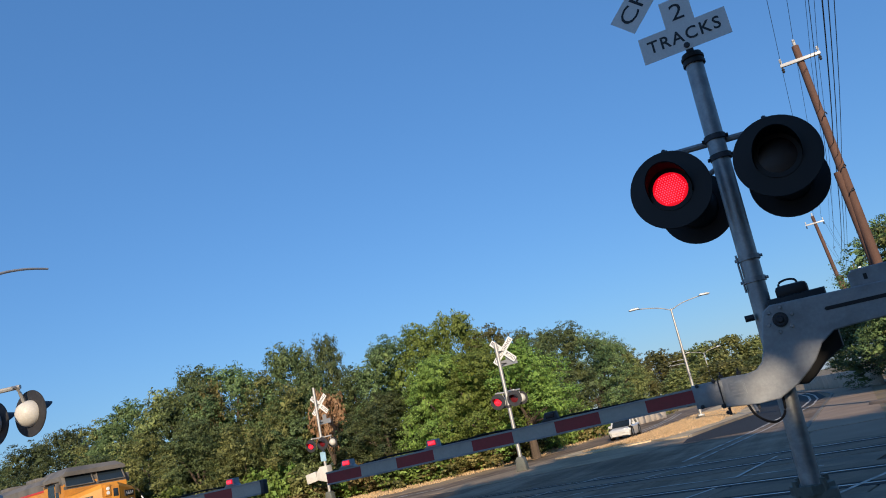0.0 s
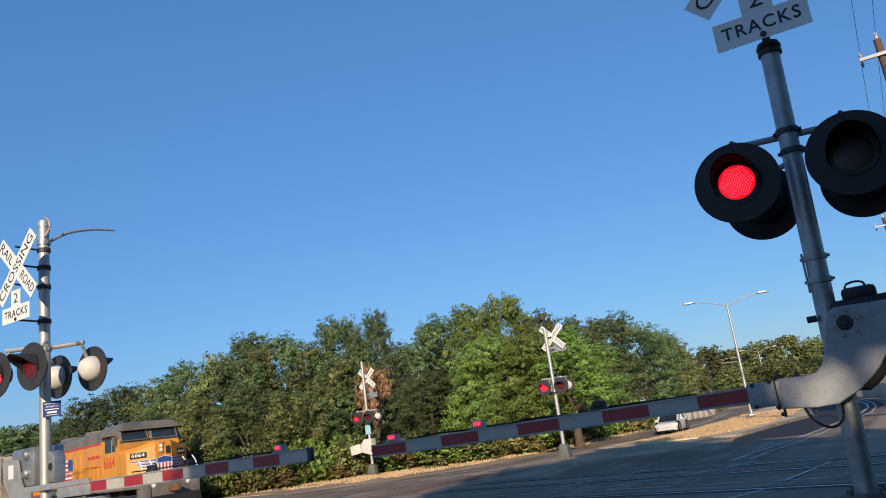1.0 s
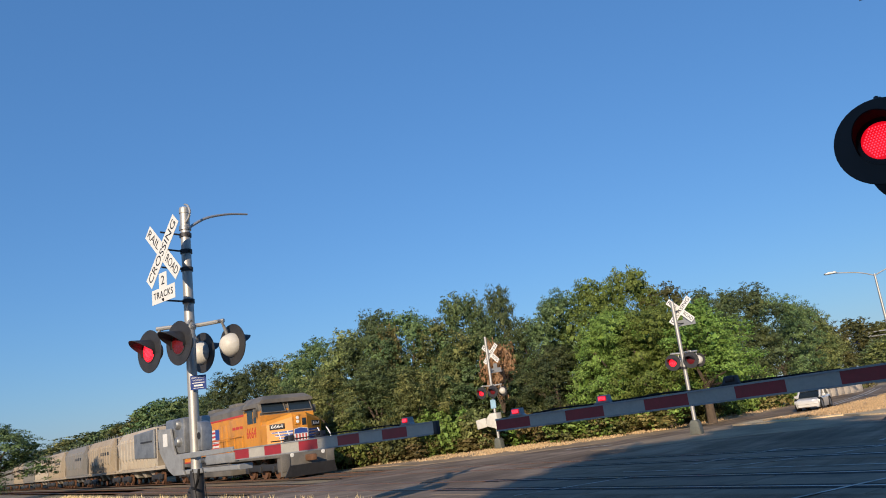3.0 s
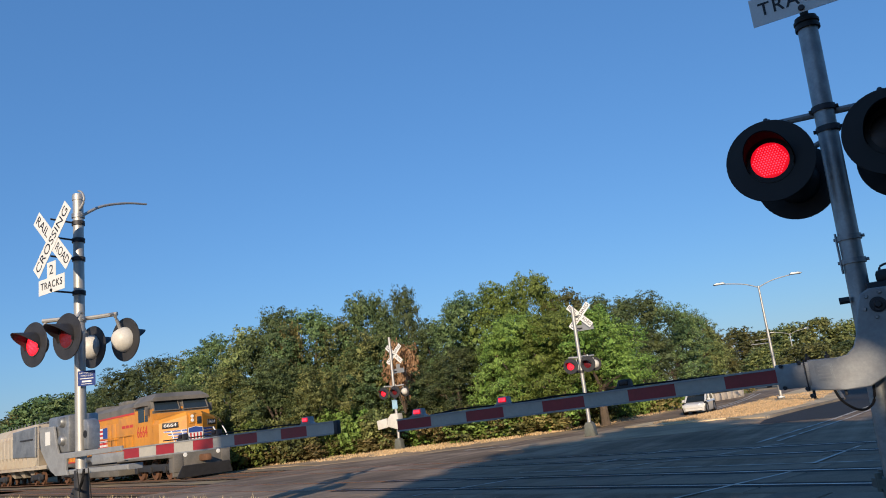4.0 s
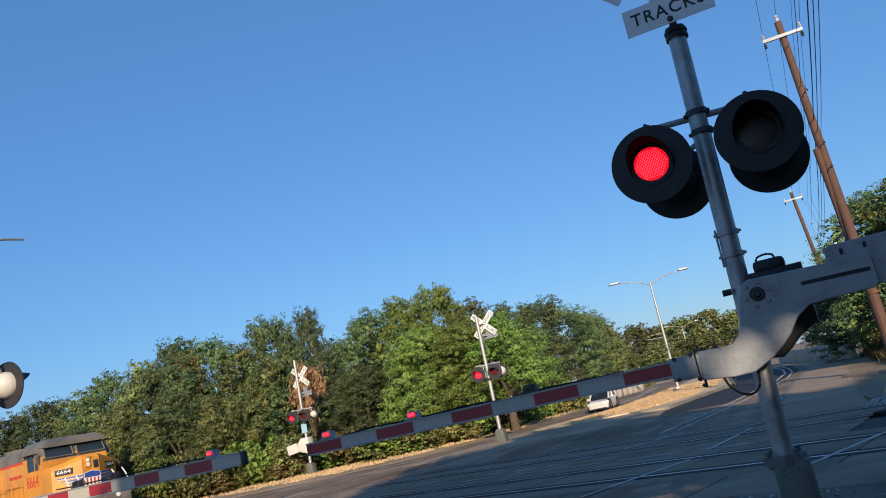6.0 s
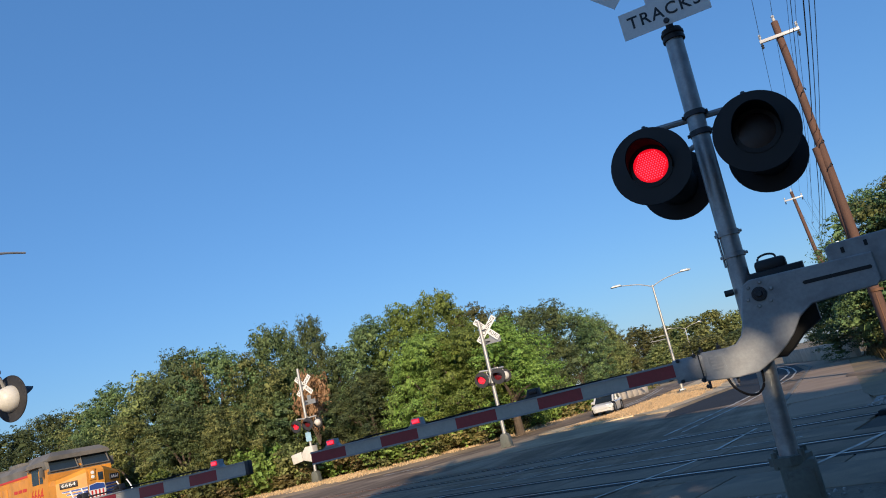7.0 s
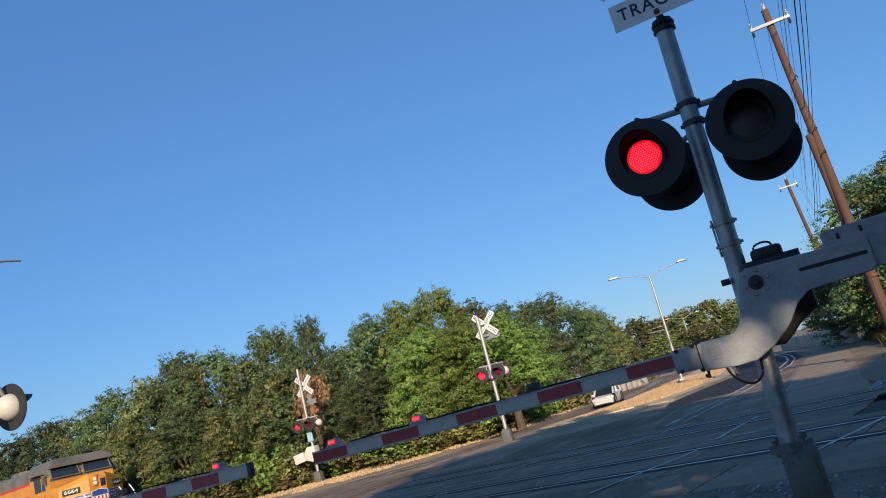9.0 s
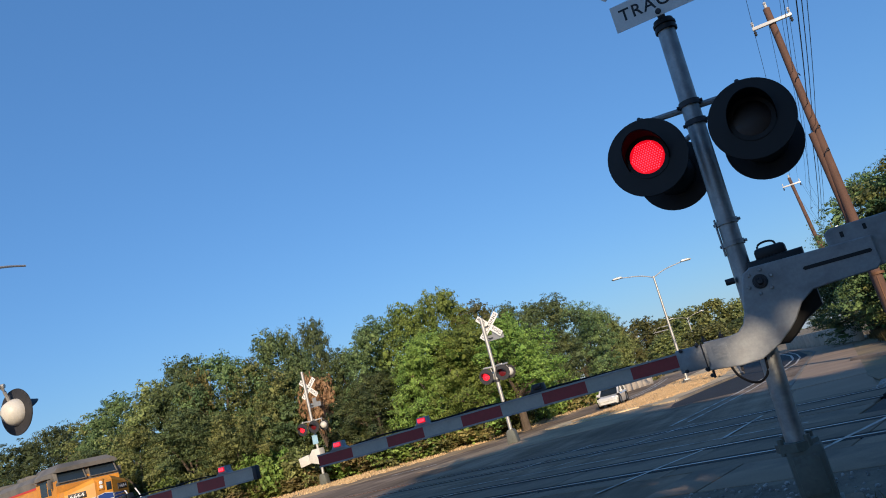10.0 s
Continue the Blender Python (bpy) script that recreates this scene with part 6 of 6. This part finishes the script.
for i in range(9):
    p = on_road(3.0 + 2 * rnd.random(), 26 + i * 3.2)
    plant(rnd.choice(["shrub", "dry_shrub", "green_shrub"]), i % 2, p.x + 1.5, p.y, rnd.uniform(0.8, 1.6), 1.3)
# trees behind the viewer, whose shade lies over the near road
gap_at = Vector((2.36, 5.30, 1.37))       # a break in the crowns lets one patch of sun onto the gate bracket
toward_sun = Vector((-SUN_HEADING.x * math.cos(SUN_HEIGHT), -SUN_HEADING.y * math.cos(SUN_HEIGHT), math.sin(SUN_HEIGHT)))


def open_gap(tree, offsets, size):
    """Leaves out the leaves of a crown that stand in the way of a narrow break."""
    crown = [o for o in tree.children if o.name.startswith("crown")][0]
    me = crown.data
    n = len(me.polygons)
    co = np.empty(12 * n); me.vertices.foreach_get("co", co)
    co = co.reshape(n, 4, 3)
    m = np.array(tree.matrix_basis)
    mid = co.mean(1) @ m[:3, :3].T + m[:3, 3]
    keep = np.ones(n, bool)
    for off in offsets:
        p = np.array(gap_at + Vector(off)); d = np.array(toward_sun)
        rel = mid - p
        away = rel - np.outer(rel @ d, d)
        keep &= np.linalg.norm(away, axis=1) > size
    co = co[keep].reshape(-1, 3)
    k = int(keep.sum())
    fresh = bpy.data.meshes.new("crown")
    fresh.vertices.add(4 * k); fresh.loops.add(4 * k); fresh.polygons.add(k)
    fresh.vertices.foreach_set("co", co.ravel())
    fresh.loops.foreach_set("vertex_index", np.arange(4 * k))
    fresh.polygons.foreach_set("loop_start", np.arange(0, 4 * k, 4))
    fresh.update(calc_edges=True)
    fresh.materials.append(me.materials[0])
    crown.data = fresh


for i, (x, h) in enumerate(((-0.6, 13.2), (3.2, 14.3), (7.4, 11.6), (11.6, 10.9), (16, 10.0), (20.5, 16.0), (26, 17.0), (32, 16.0))):
    tree = plant("shade_oak", i % 2, x, -14 + (i % 2) * 2.5, h, 4.6)
    if i < 3:
        open_gap(tree, ((0.05, 0, 0.02), (0.2, -0.1, 0.09), (-0.12, 0.06, 0.0)), 0.35)


def tufts(name, spots, blades, size, mat, label, category):
    """Dry grass blades in tufts, one object."""
    rng = np.random.default_rng(len(spots) + blades)
    base = np.repeat(np.array(spots), blades, 0)
    n = len(base)
    root = base + np.c_[rng.normal(size=(n, 2)) * 0.10, np.zeros(n)]
    ang = rng.random(n) * 2 * math.pi
    lean = rng.normal(size=(n, 2)) * 0.35
    h = size * (0.4 + 0.9 * rng.random(n))
    tip = root + np.c_[lean * h[:, None], h]
    w = np.c_[np.cos(ang), np.sin(ang), np.zeros(n)] * (0.010 + 0.012 * rng.random(n))[:, None]
    co = np.stack([root - w, root + w, tip], 1).reshape(-1, 3)
    me = bpy.data.meshes.new(name)
    me.vertices.add(3 * n); me.loops.add(3 * n); me.polygons.add(n)
    me.vertices.foreach_set("co", co.ravel())
    me.loops.foreach_set("vertex_index", np.arange(3 * n))
    me.polygons.foreach_set("loop_start", np.arange(0, 3 * n, 3))
    me.update(calc_edges=True)
    me.materials.append(mat)
    return tagged(new(name, me), label, category, kind="stuff")


rng = np.random.default_rng(3)


def strip_spots(line, width, count, z):
    out = []
    for _ in range(count):
        k = rng.integers(0, len(line) - 1)
        p = Vector(line[k]).lerp(Vector(line[k + 1]), rng.random())
        d = (Vector(line[k + 1]) - Vector(line[k])).normalized()
        p = p + Vector((-d.y, d.x, 0)) * width * rng.random()
        out.append((p.x, p.y, z))
    return out


tufts("dry_grass", strip_spots([on_road(-9.9, 32.6), on_road(-9.0, 36.5), on_road(-8.7, 40), on_road(-8.6, 46), on_road(-8.8, 60)], -4.2, 1700, 0.06), 12, 0.07, STRAW, "straw-coloured dry grass on the median", "grass")
tufts("dry_grass", strip_spots([on_road(-15.2, 60), on_road(-13.9, 46), on_road(-14.2, 37.5), on_road(-16.2, 32), on_road(-18.6, 28.3), on_road(-23, 27.5), on_road(-31, 29)], -5.5, 1300, -0.004), 12, 0.09, STRAW, "tall dry straw grass along the wood's edge", "grass")
tufts("dry_grass", strip_spots([on_track(8.0, 14), on_track(8.0, 55)], 3.5, 520, 0.02), 12, 0.20, STRAW, "dry straw grass beside the track", "grass")
tufts("weeds", strip_spots([on_road(0.2, 2.0), on_road(0.2, 6.5)], -2.0, 320, 0.01), 12, 0.15, LEAF_DRY, "small dry weeds round the gate mast's foot", "weeds")
tufts("weeds", strip_spots([on_track(17.9, 4.0), on_track(17.9, -8.0)], 5.0, 1500, 0.012), 12, 0.09, STRAW, "short straw-coloured dry grass between gravel and sidewalk", "grass")
tufts("weeds", strip_spots([on_road(2.9, 24.5), on_road(3.2, 46)], -2.2, 900, 0.012), 14, 0.42, LEAF_DRY, "tall dry weeds in front of the fence", "weeds")

# loose ballast stones by the near end of the far track
rng2 = np.random.default_rng(9)
bm = bmesh.new()
for _ in range(2200):
    n = rng2.uniform(15.75, 17.75)
    w = rng2.uniform(-5.0, 4.0)
    p = on_track(n, w, -0.02)
    s = rng2.uniform(0.025, 0.06)
    bmesh.ops.create_icosphere(bm, subdivisions=1, radius=s, matrix=pose(p.x, p.y, p.z + 0.01, rng2.uniform(0, 360), rng2.uniform(0, 360), 0) @ Matrix.Diagonal((1, rng2.uniform(0.6, 1), rng2.uniform(0.5, 0.9), 1)))
solid("ballast_stones", bm, BALLAST_STONE, "loose grey ballast stones beside the crossing", "ballast", kind="stuff", smooth=False)

# pebbles in the dirt round the gate mast's foot
bm = bmesh.new()
for _ in range(420):
    p = on_track(rng2.uniform(6.4, 7.9), rng2.uniform(-2.5, 4.2), 0.008)
    s = rng2.uniform(0.012, 0.032)
    bmesh.ops.create_icosphere(bm, subdivisions=1, radius=s, matrix=pose(p.x, p.y, p.z + 0.004, rng2.uniform(0, 360), rng2.uniform(0, 360), 0) @ Matrix.Diagonal((1, rng2.uniform(0.6, 1), rng2.uniform(0.5, 0.9), 1)))
solid("gravel", bm, BALLAST_STONE, "pale pebbles scattered in the dirt by the gate mast", "gravel", kind="stuff", smooth=False)
